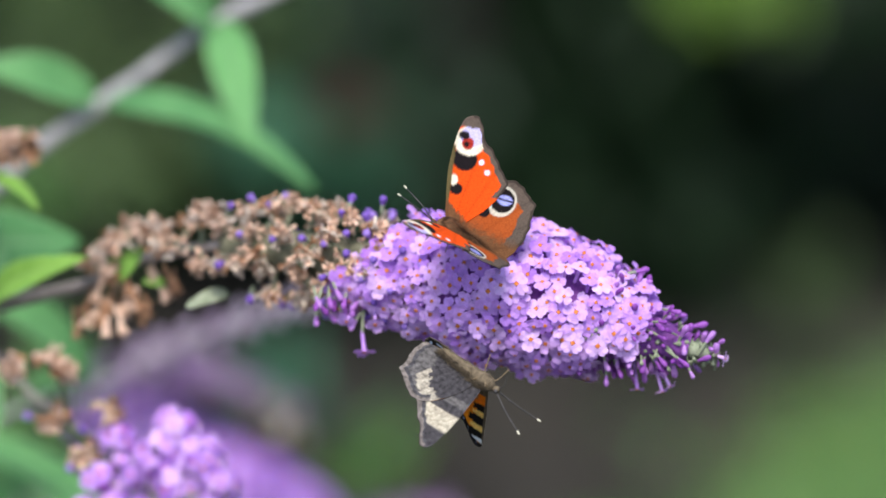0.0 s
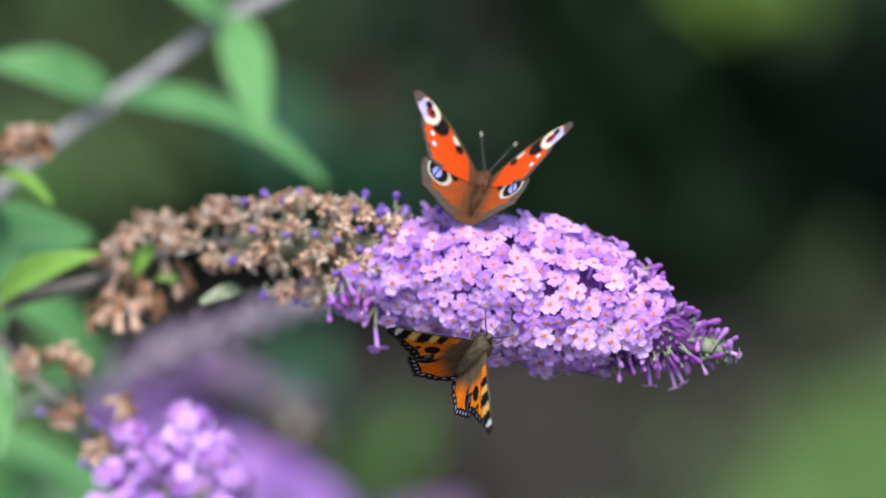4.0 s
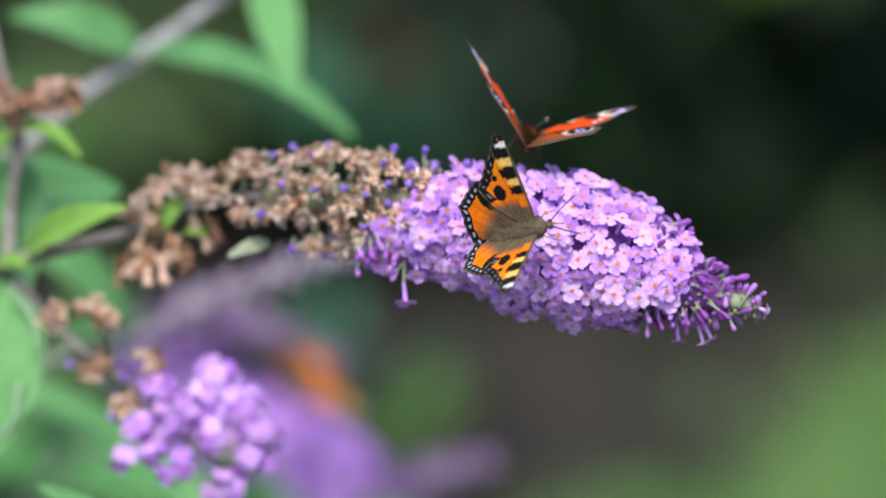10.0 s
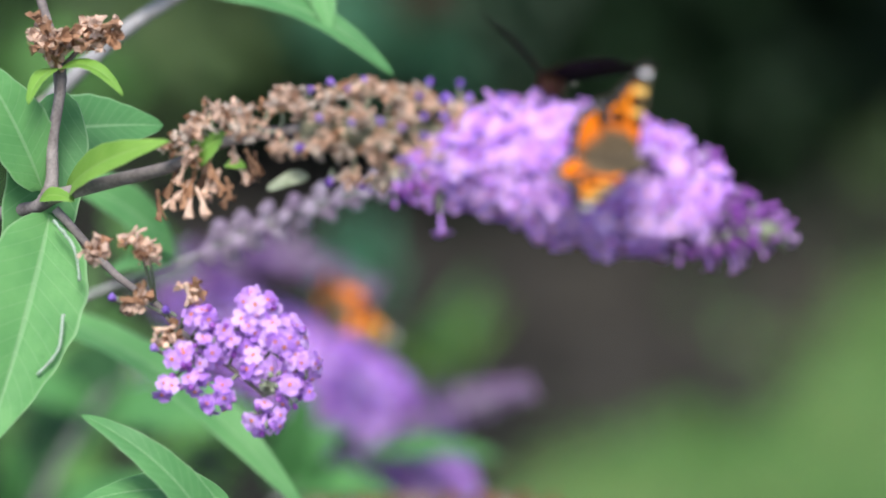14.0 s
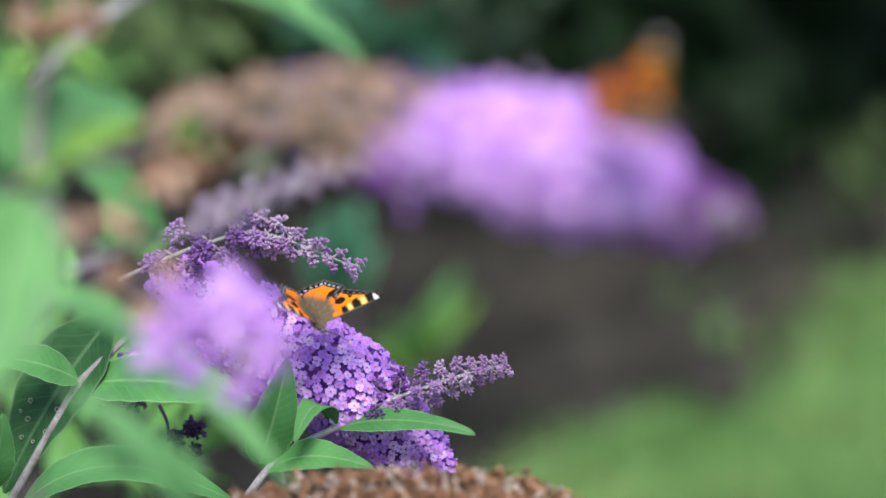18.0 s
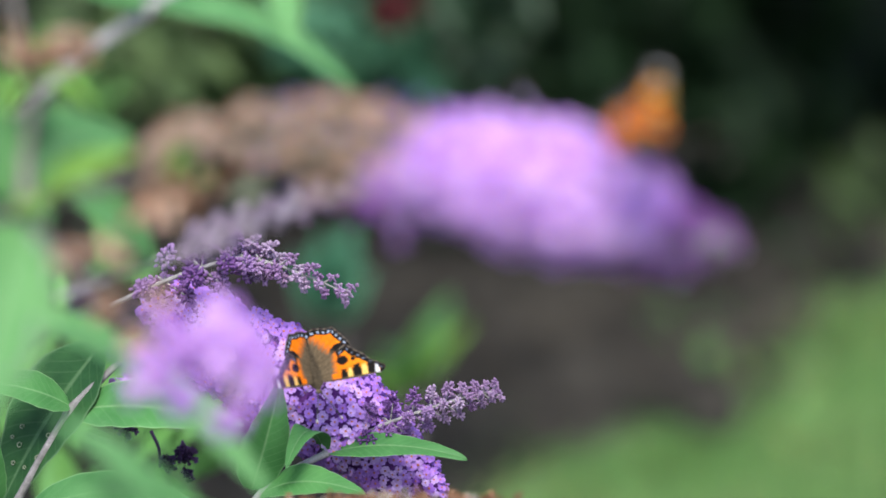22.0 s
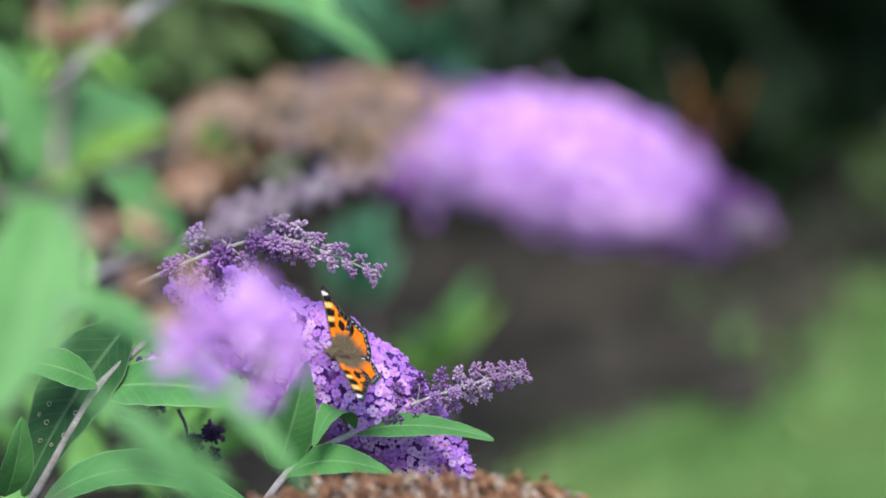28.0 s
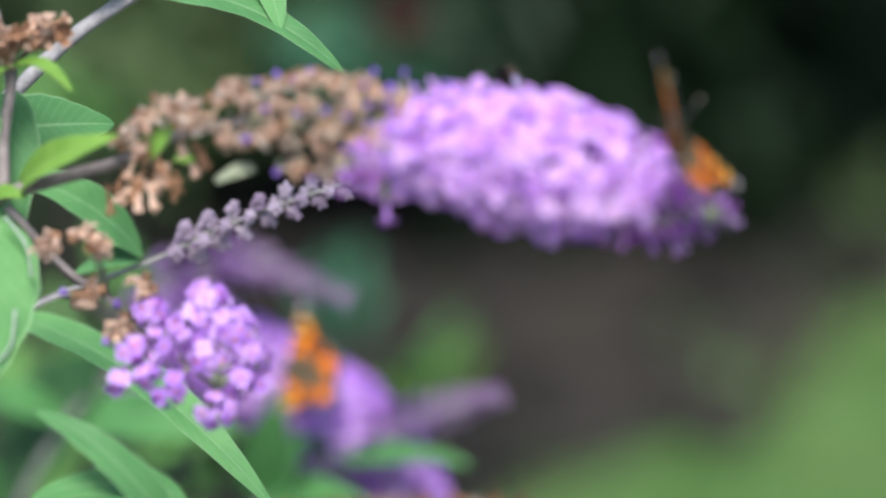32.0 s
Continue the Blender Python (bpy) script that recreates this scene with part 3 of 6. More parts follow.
def near_spike():
    spike = thing("flower_spike", "lilac butterfly-bush spike, browned and dry towards its base", "flower", shallow((-0.1306, 1.3781, 0.8912)))
    o = Vector(spike.location)
    rs = random.Random(11)
    pts = [shallow(p) - o for p in ((-0.1306, 1.3781, 0.8912), (-0.1116, 1.3658, 0.9001), (-0.0920, 1.3499, 0.9101), (-0.0755, 1.3316, 0.9233), (-0.0511, 1.3061, 0.9346), (-0.0276, 1.2789, 0.9409), (-0.0035, 1.2540, 0.9443),
           (0.0169, 1.2430, 0.9429), (0.0401, 1.2356, 0.9395), (0.0588, 1.2289, 0.9349), (0.0761, 1.2226, 0.9317))]
    line = curve_through(pts, 120)
    stem_part("stem", pts, 0.0021, 0.0008, STEM, spike, "grey-brown woody flower stem", 60)
    total = len(pts) - 1

    def at(k):
        return k / total
    live = wide([(at(5.5), 0.013), (at(5.9), 0.014), (at(6.5), 0.0165), (at(7), 0.0185), (at(7.6), 0.0185), (at(8.2), 0.0165), (at(8.7), 0.0125), (at(9.2), 0.007), (1, 0.003)])
    span = (at(5.45), at(8.95))
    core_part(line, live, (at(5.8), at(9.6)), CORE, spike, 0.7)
    kinds = [floret_mesh("floret", rs.uniform(0.0051, 0.0059), LILAC, k) for k in range(10)]
    skin = spread(line, live, span, 0.0031, rs, 22000, 0.2)
    gap_at = Vector((0.0396, 1.2235, 0.9508)) - o
    skin.sort(key=lambda q: q[1].y - 0.3 * q[1].z)
    back = Pile()
    for k, (p, d, t, u) in enumerate(skin):
        if d.z < -0.2 and u > at(8.45):
            continue
        if u < at(6.0) and d.z > -0.35 + 1.4 * (u - at(5.45)) / (at(6.0) - at(5.45)):
            continue
        if (p - gap_at).length < 0.0042:
            continue
        m = aimed(p + d * rs.uniform(-0.0012, 0.0008), d + t * 0.15 + Vector((0, -0.2, 0.12)), rs, 0.3)
        if k < 300:
            part("floret", rs.choice(kinds), spike, m=m)
        else:
            back.add_mesh(rs.choice(kinds), m)
    if back.v:
        tagged(part("floret_mass", back.mesh("floret_mass", [LILAC, ORANGE_EYE, LILAC]), spike, "lilac florets on the far side of the spike"), kind="stuff")
    # buds at the tip
    buds = [bud_mesh("bud", rs.uniform(0.0042, 0.0068), rs.uniform(0.0006, 0.00092), BUD, k) for k in range(8)]
    small = [bud_mesh("green_bud", rs.uniform(0.0022, 0.0032), 0.00062, CALYX, k) for k in range(4)]
    tip = wide([(at(7.9), 0.0135), (at(8.5), 0.0122), (at(9.2), 0.0086), (at(9.7), 0.0056), (1, 0.003)])
    core_part(line, tip, (at(8.3), at(9.9)), CALYX, spike, 0.4, "grey-green stalks between the buds", "tip_core")
    for p, d, t, u in spread(line, tip, (at(8.3), 1.0), 0.0021, rs, 12000, 0.5, 210):
        patch = -0.45 < d.z < 0.3 and d.y < 0.3
        if u < at(8.75) and d.z > 0.3 and rs.random() < 0.7:
            continue
        m = aimed(p + d * rs.uniform(-0.0022, 0.0016), d + t * 0.5, rs, 0.42)
        if (patch and u < at(9.25) and rs.random() < 0.8) or (u > at(9.35) and rs.random() < 0.5):
            part("green_bud", rs.choice(small), spike, m=Matrix.Translation(-d * 0.0025) @ m)
        else:
            part("bud", rs.choice(buds), spike, m=m)
    # a few opened tubes that hang at the tip and below the brown part
    long_tube = floret_mesh("hanging_floret", 0.0042, LILAC, 77, 0.011)
    for u, drop in ((at(8.75), (0.1, -0.3, -1)), (at(8.9), (0.5, -0.3, -0.9)), (at(8.95), (0.3, -0.2, -1)), (at(9.9), (1, -0.3, -0.3))):
        q, t = line_at(line, u)
        d = Vector(drop).normalized()
        part("hanging_floret", long_tube, spike, m=Matrix.Translation(q + d * (0.0155 if u < at(9.5) else 0.004)) @ frame_to(d))
    # stragglers that hang below where the bloom gives way to the dry part
    for q0, drop in (((-0.0143, 1.2418, 0.9261), (0.1, -0.6, -0.8)), ((-0.0189, 1.2442, 0.9336), (-0.4, -0.7, -0.5)), ((-0.0115, 1.2402, 0.9341), (0.0, -0.8, -0.5))):
        q, d = Vector(q0) - o, Vector(drop).normalized()
        part("hanging_floret", rs.choice(kinds), spike, m=Matrix.Translation(q) @ frame_to(d))
        v, f = tube([q - d * 0.005, q - d * 0.010 + Vector((0.001, 0, 0.002)), q + Vector((0.004, 0.008, 0.018))], 0.0004, 0.0005, 6, 5)
        part("flower_stalk", mesh_of("flower_stalk", v, f, [CALYX]), spike)
    for _ in range(18):
        c = Vector((-0.0189, 1.2470, 0.9357)) - o + Vector((rs.uniform(-0.008, 0.008), rs.gauss(0, 0.002), rs.uniform(-0.004, 0.006)))
        part("bud", buds[0], spike, m=Matrix.Translation(c) @ frame_to((rs.gauss(0, 0.4), -0.7, -0.5 + rs.gauss(0, 0.2))))
    # dried part
    dried = [dried_mesh("dried_floret", rs.uniform(0.0030, 0.0048), rs.uniform(0.0005, 0.00075), (RUST, BROWN, GREYED, BROWN, BROWN)[k % 5], k) for k in range(15)]
    dry = wide([(at(2.2), 0.006), (at(2.8), 0.0095), (at(3.4), 0.0105), (at(4), 0.0125), (at(4.6), 0.0132), (at(5.2), 0.0135), (at(6), 0.0138), (at(6.6), 0.012)])
    core_part(line, dry, (at(4.0), at(6.2)), DRY_CORE, spike, 0.42, "grey-green dry stalks inside the spike", "dry_core")
    stalk, rest = Pile(), Pile()
    n = 0
    u = at(2.35)
    while u < at(6.35):
        q, t = line_at(line, u)
        turn = rs.uniform(0, 6.28)
        for k in range(8 if u > at(3.5) else 7):
            a = turn + k * math.pi / (4 if u > at(3.5) else 3.5) + rs.uniform(-0.25, 0.25)
            d = frame_to(t) @ Vector((math.cos(a), math.sin(a), 0))
            if d.y > 0.55 and d.z < 0.6 or u < at(3.7) and d.z < -0.05 or u < at(4.4) and d.z < -0.6:
                continue
            c = q + d * dry(u) * rs.uniform(0.55, 0.85) + t * rs.uniform(-0.003, 0.003)
            v, f = tube([q - t * 0.004, q.lerp(c, 0.5) - t * 0.001, c], 0.0006, 0.0004, 3, 4)
            stalk.add(v, f, Matrix.Identity(4))
            for _ in range(rs.randint(10, 15)):
                w = (d * 0.9 + Vector((rs.gauss(0, 0.6), rs.gauss(0, 0.6), rs.gauss(0, 0.6)))).normalized()
                p = c + w * rs.uniform(0.0022, 0.0052)
                m = aimed(p, w + Vector((0, 0, -0.15)), rs, 0.35)
                v, f = tube([c, c.lerp(p - w * 0.003, 0.6), p - w * 0.003], 0.0003, 0.00025, 2, 3)
                stalk.add(v, f, Matrix.Identity(4))
                if n < 330:
                    part("dried_floret", rs.choice(dried), spike, m=m)
                else:
                    k2 = rs.randrange(15)
                    rest.add_mesh(dried[k2], m, k2 % 5)
                n += 1
        u += rs.uniform(0.024, 0.032)
    # drooping dry cluster under the base
    hung = [dried_mesh("dried_floret", rs.uniform(0.0065, 0.0095), rs.uniform(0.0009, 0.0013), (RUST, BROWN)[k % 2], 300 + k) for k in range(6)]
    for k in range(24):
        q, t = line_at(line, at(rs.uniform(2.0, 3.25)))
        d = Vector((rs.uniform(-0.5, 0.5), rs.uniform(-0.6, 0.2), -1)).normalized()
        part("dried_floret", rs.choice(hung), spike, m=Matrix.Translation(q + d * rs.uniform(0.007, 0.0185)) @ frame_to(d + Vector((rs.gauss(0, 0.25), 0, 0))))
    tagged(part("dried_mass", rest.mesh("dried_mass", [RUST, BROWN, GREYED, BROWN, BROWN]), spike, "dried florets on the rest of the spike"), kind="stuff")
    tagged(part("dry_stalk", stalk.mesh("dry_stalk", [CALYX]), spike, "thin grey-green flower stalks"), kind="stuff")
    blue = bud_mesh("blue_bud", 0.004, 0.0011, BLUE_BUD, 3)
    for p, d, t, u in spread(line, dry, (at(4.2), at(6.4)), 0.0058, rs, 1500, 0.3):
        if u > at(5.3) or rs.random() < 0.3:
            part("blue_bud", blue, spike, m=aimed(p + d * 0.001, d, rs, 0.3))
    q, t = line_at(line, at(5.62))
    part("blue_bud", blue, spike, "single violet bud standing above the spike", Matrix.Translation(q + Vector((0.003, 0, 0.0178))) @ frame_to((0.1, 0, 1)))
    # small leaves at the base of the spike
    for b, tip_, w, mt, lab in (((-0.1260, 1.3820, 0.8908), (-0.0918, 1.3310, 0.9234), 0.0085, LEAF_LIME, "slim lime-green leaf"), ((-0.0520, 1.3019, 0.9229), (-0.0626, 1.2917, 0.9221), 0.0028, CALYX, "thin pale bract"),
                                ((-0.0762, 1.3379, 0.9147), (-0.0705, 1.3287, 0.9161), 0.003, LEAF_LIME, ""), ((-0.0864, 1.3378, 0.9147), (-0.0757, 1.3319, 0.9257), 0.006, LEAF_LIME, "")):
        me = leaf_mesh("leaf", shallow(b) - o, shallow(tip_) - o, (0.1, -0.75, 0.65), w, 0.2, 0.25, 0.0, mt, 5)
        part("leaf", me, spike, lab)
    return spike


def lower_spike():
    spike = thing("flower_spike", "short drooping lilac flower spike, brown at its base", "flower", shallow((-0.1289, 1.3771, 0.8881)))
    o = Vector(spike.location)
    rs = random.Random(21)
    pts = [shallow(p) - o for p in ((-0.1289, 1.3771, 0.8881), (-0.1117, 1.3733, 0.8692), (-0.099, 1.3565, 0.8663), (-0.0911, 1.3444, 0.8618), (-0.077, 1.3355, 0.8544), (-0.0668, 1.3309, 0.847))]
    line = curve_through(pts, 60)
    stem_part("stem", pts, 0.0013, 0.0006, STEM, spike, "thin grey-brown flower stem", 30)
    kinds = [floret_mesh("floret", rs.uniform(0.0054, 0.0063), LILAC, 40 + k) for k in range(6)]
    buds = [bud_mesh("bud", rs.uniform(0.0036, 0.005), 0.0009, BUD, 50 + k) for k in range(3)]

    def side_stalk(c):
        q = min((line_at(line, u / 20)[0] for u in range(21)), key=lambda p: (p - c).length)
        v, f = tube([q, q.lerp(c, 0.6), c], 0.0006, 0.0004, 4, 5)
        part("flower_stalk", mesh_of("flower_stalk", v, f, [CALYX]), spike)

    # open cymes round the stem
    for c0, n in (((-0.0837, 1.3343, 0.8694), 5), ((-0.0895, 1.3308, 0.8592), 5), ((-0.0816, 1.3315, 0.8611), 8), ((-0.08, 1.3271, 0.8484), 7), ((-0.0944, 1.328, 0.8509), 3), ((-0.0862, 1.3283, 0.8518), 4), ((-0.0677, 1.3355, 0.8728), 10), ((-0.0728, 1.3328, 0.865), 12), ((-0.0615, 1.3325, 0.864), 16), ((-0.0553, 1.3298, 0.8562), 10), ((-0.0686, 1.3302, 0.8572), 8), ((-0.0583, 1.3277, 0.8499), 7), ((-0.0666, 1.3252, 0.8426), 8)):
        c = shallow(c0) - o
        side_stalk(c)
        rad = 0.0021 * n ** 0.42
        for k in range(int(n * 1.7)):
            d = Vector((rs.gauss(0, 1), rs.gauss(-0.6, 0.8), rs.gauss(0.1, 1))).normalized()
            part("floret", rs.choice(kinds), spike, m=aimed(c + d * rad * rs.uniform(0.75, 1.1), d + Vector((0, -0.3, 0.1)), rs, 0.25))
        for k in range(3):
            d = Vector((rs.gauss(0, 1), rs.gauss(-0.4, 0.8), rs.gauss(-0.2, 1))).normalized()
            part("bud", rs.choice(buds), spike, m=aimed(c + d * rad, d, rs, 0.3))
    core = shallow((-0.064, 1.3285, 0.8523)) - o
    small = bud_mesh("green_bud", 0.003, 0.0008, CALYX, 5)
    for k in range(16):
        d = Vector((rs.gauss(0, 1), rs.gauss(-0.8, 0.6), rs.gauss(0, 1))).normalized()
        part("green_bud", small, spike, m=aimed(core + d * 0.0035, d, rs, 0.3))
    dried = [dried_mesh("dried_floret", rs.uniform(0.005, 0.008), rs.uniform(0.0008, 0.0012), RUST if k % 2 else BROWN, 60 + k) for k in range(6)]
    for c0, n in (((-0.1151, 1.3407, 0.8883), 8), ((-0.1021, 1.3413, 0.89), 6), ((-0.0992, 1.3406, 0.8879), 5), ((-0.1021, 1.3359, 0.8741), 9), ((-0.0872, 1.3369, 0.8771), 6), ((-0.0944, 1.3328, 0.865), 5)):
        c = shallow(c0) - o
        side_stalk(c)
        for k in range(n + 3):
            d = Vector((rs.gauss(0, 1), rs.gauss(0, 1), rs.gauss(-0.3, 0.8))).normalized()
            part("dried_floret", rs.choice(dried), spike, m=aimed(c + d * 0.0042, d, rs, 0.3))
    blue = bud_mesh("blue_bud", 0.004, 0.0013, BLUE_BUD, 8)
    for c0 in ((-0.1098, 1.3362, 0.8752), (-0.0945, 1.3351, 0.8717), (-0.0979, 1.3316, 0.8615)):
        c = shallow(c0) - o
        side_stalk(c)
        part("blue_bud", blue, spike, m=Matrix.Translation(c) @ frame_to((-0.6, -0.2, 0.5)))
    return spike


def far_spike():
    spike = thing("flower_spike", "violet butterfly-bush spike in full bloom among leaves", "flower", (-0.1257, 1.8578, 0.6970))
    o = Vector(spike.location)
    rs = random.Random(31)
    pts = [Vector(p) - o for p in ((-0.1257, 1.8578, 0.6970), (-0.1089, 1.8493, 0.6873), (-0.0900, 1.8404, 0.6765), (-0.0592, 1.8303, 0.6617), (-0.0329, 1.8234, 0.6411), (-0.0100, 1.8177, 0.6240))]
    line = curve_through(pts, 80)
    stem_part("stem", pts, 0.0018, 0.0008, STEM, spike, "grey-brown flower stem", 30)
    live = wide([(0.1, 0.010), (0.3, 0.016), (0.5, 0.020), (0.7, 0.0205), (0.85, 0.015), (0.95, 0.0095), (1, 0.005)])
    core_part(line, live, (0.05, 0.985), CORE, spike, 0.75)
    kinds = [floret_mesh("floret", rs.uniform(0.0041, 0.0048), VIOLET, 80 + k) for k in range(8)]
    skin = spread(line, live, (0.06, 1.0), 0.0027, rs, 26000, 0.13)
    skin.sort(key=lambda q: q[1].y - 0.3 * q[1].z)
    back = Pile()
    for k, (p, d, t, u) in enumerate(skin):
        m = aimed(p, d + t * 0.1 + Vector((0, -0.15, 0.1)), rs, 0.3)
        if k < 300:
            part("floret", rs.choice(kinds), spike, m=m)
        else:
            back.add_mesh(rs.choice(kinds), m)
    if back.v:
        tagged(part("floret_mass", back.mesh("floret_mass", [VIOLET, ORANGE_EYE, VIOLET]), spike, "violet florets on the far side of the spike"), kind="stuff")
    # a side shoot with a few florets
    for c0 in ((-0.1339, 1.8457, 0.6607), (-0.1247, 1.8500, 0.6632), (-0.1190, 1.8500, 0.6600)):
        c = Vector(c0) - o
        v, f = tube([pts[1], pts[1].lerp(c, 0.6), c], 0.0008, 0.0005, 5, 5)
        part("flower_stalk", mesh_of("flower_stalk", v, f, [STEM]), spike)
        for k in range(11):
            d = Vector((rs.gauss(0, 1), rs.gauss(-0.5, 0.7), rs.gauss(0.1, 0.8))).normalized()
            part("floret", rs.choice(kinds), spike, m=aimed(c + d * 0.0045, d, rs, 0.3))


def bud_spike(label, pts, r0, sizes, petal, first, steps, seed, leaves=(), count=64, bud_r=0.00058, stem_mat=None, tip_petal=PALE_PLUM):
    """Unopened spike: pairs of bud clusters that shrink towards the tip."""
    spike = thing("bud_spike", label, "flower bud", pts[0], "unopened flower spikes")
    o = Vector(pts[0])
    rs = random.Random(seed)
    loc = [Vector(p) - o for p in pts]
    line = curve_through(loc, 60)
    stem_part("stem", loc, r0, r0 * 0.35, stem_mat or FELT, spike, "pale felted flower stem", 36)
    kinds = [[cyme_mesh("bud_head", s, petal if s > sizes[0] * 0.72 + sizes[1] * 0.28 else tip_petal, max(10, int(count * (s / sizes[0]) ** 1.4)), seed + 7 * k, bud_r * (0.7 + 0.3 * s / sizes[0])) for k in range(2)] for s in np.linspace(sizes[0], sizes[1], 5)]
    for k in range(steps):
        x = k / (steps - 1)
        u = first + (1 - first) * (x ** 0.85) * 0.99
        q, t = line_at(line, u)
        s = sizes[0] + (sizes[1] - sizes[0]) * x
        turn = (k % 2) * math.pi / 2 + rs.uniform(-0.3, 0.3)
        for side in (0, math.pi):
            d = (frame_to(t) @ Vector((math.cos(turn + side), math.sin(turn + side), 0)) * 0.9 + t * 0.55).normalized()
            me = rs.choice(kinds[min(4, int(x * 5))])
            part("bud_head", me, spike, m=Matrix.Translation(q + d * s * 1.7) @ frame_to(d))
    part("bud_head", kinds[4][0], spike, m=Matrix.Translation(line[-1]) @ frame_to(loc[-1] - loc[-2]))
    for b, tip, face, w, sag, mt, lab in leaves:
        part("leaf", leaf_mesh("leaf", Vector(b) - o, Vector(tip) - o, face, w, sag, 0.3, 0.0, mt, seed), spike, lab)
    return spike


def bottom_spike():
    spike = thing("flower_spike", "withered rust-brown flower spike", "flower", (-0.0934, 1.6856, 0.6570))
    o = Vector(spike.location)
    rs = random.Random(41)
    pts = [Vector(p) - o for p in ((-0.0873, 1.6850, 0.6551), (-0.0506, 1.6825, 0.6622), (-0.0100, 1.6784, 0.6648), (0.0182, 1.6782, 0.6637), (0.0506, 1.6773, 0.6603))]
    line = curve_through(pts, 60)
    stem_part("stem", pts, 0.002, 0.0008, STEM, spike, "", 30)
    live = wide([(0, 0.012), (0.4, 0.0155), (0.75, 0.0135), (0.95, 0.007), (1, 0.004)])
    dried = [dried_mesh("dried_floret", rs.uniform(0.0032, 0.0055), rs.uniform(0.0007, 0.0011), (RUST, RUST, GREYED, RUST)[k % 4], 90 + k) for k in range(8)]
    rest = Pile()
    core_part(line, live, (0.02, 0.97), RUST, spike, 0.6, "brown dry stalks inside the spike")
    for k, (p, d, t, u) in enumerate(sorted(spread(line, live, (0.02, 1.0), 0.0026, rs, 12000, 0.45), key=lambda q: q[1].y - 1.5 * q[1].z)):
        m = aimed(p - d * rs.uniform(0, 0.002), d, rs, 0.6)
        if k < 300:
            part("dried_floret", rs.choice(dried), spike, m=m)
        else:
            k = rs.randrange(8)
            rest.add_mesh(dried[k], m, 1 if k % 4 == 2 else 0)
    if rest.v:
        tagged(part("dried_mass", rest.mesh("dried_mass", [RUST, GREYED]), spike, "dried florets on the rest of the spike"), kind="stuff")


# ---- leafy stems ----
def leafy(label, stem, leaves, r0, r1, material, nodes=(), seed=0, extra=None):
    th = thing("leafy_stem", label, "plant", stem[0], "butterfly bush stems")
    o = Vector(stem[0])
    stem_part("stem", [Vector(p) - o for p in stem], r0, r1, material, th, "", 40, nodes)
    for k, (b, tip, face, w, sag, fold, mt, lab) in enumerate(leaves):
        part("leaf", leaf_mesh("leaf", Vector(b) - o, Vector(tip) - o, face, w, sag, fold, 0.0, mt, seed + k), th, lab)
    return th, o


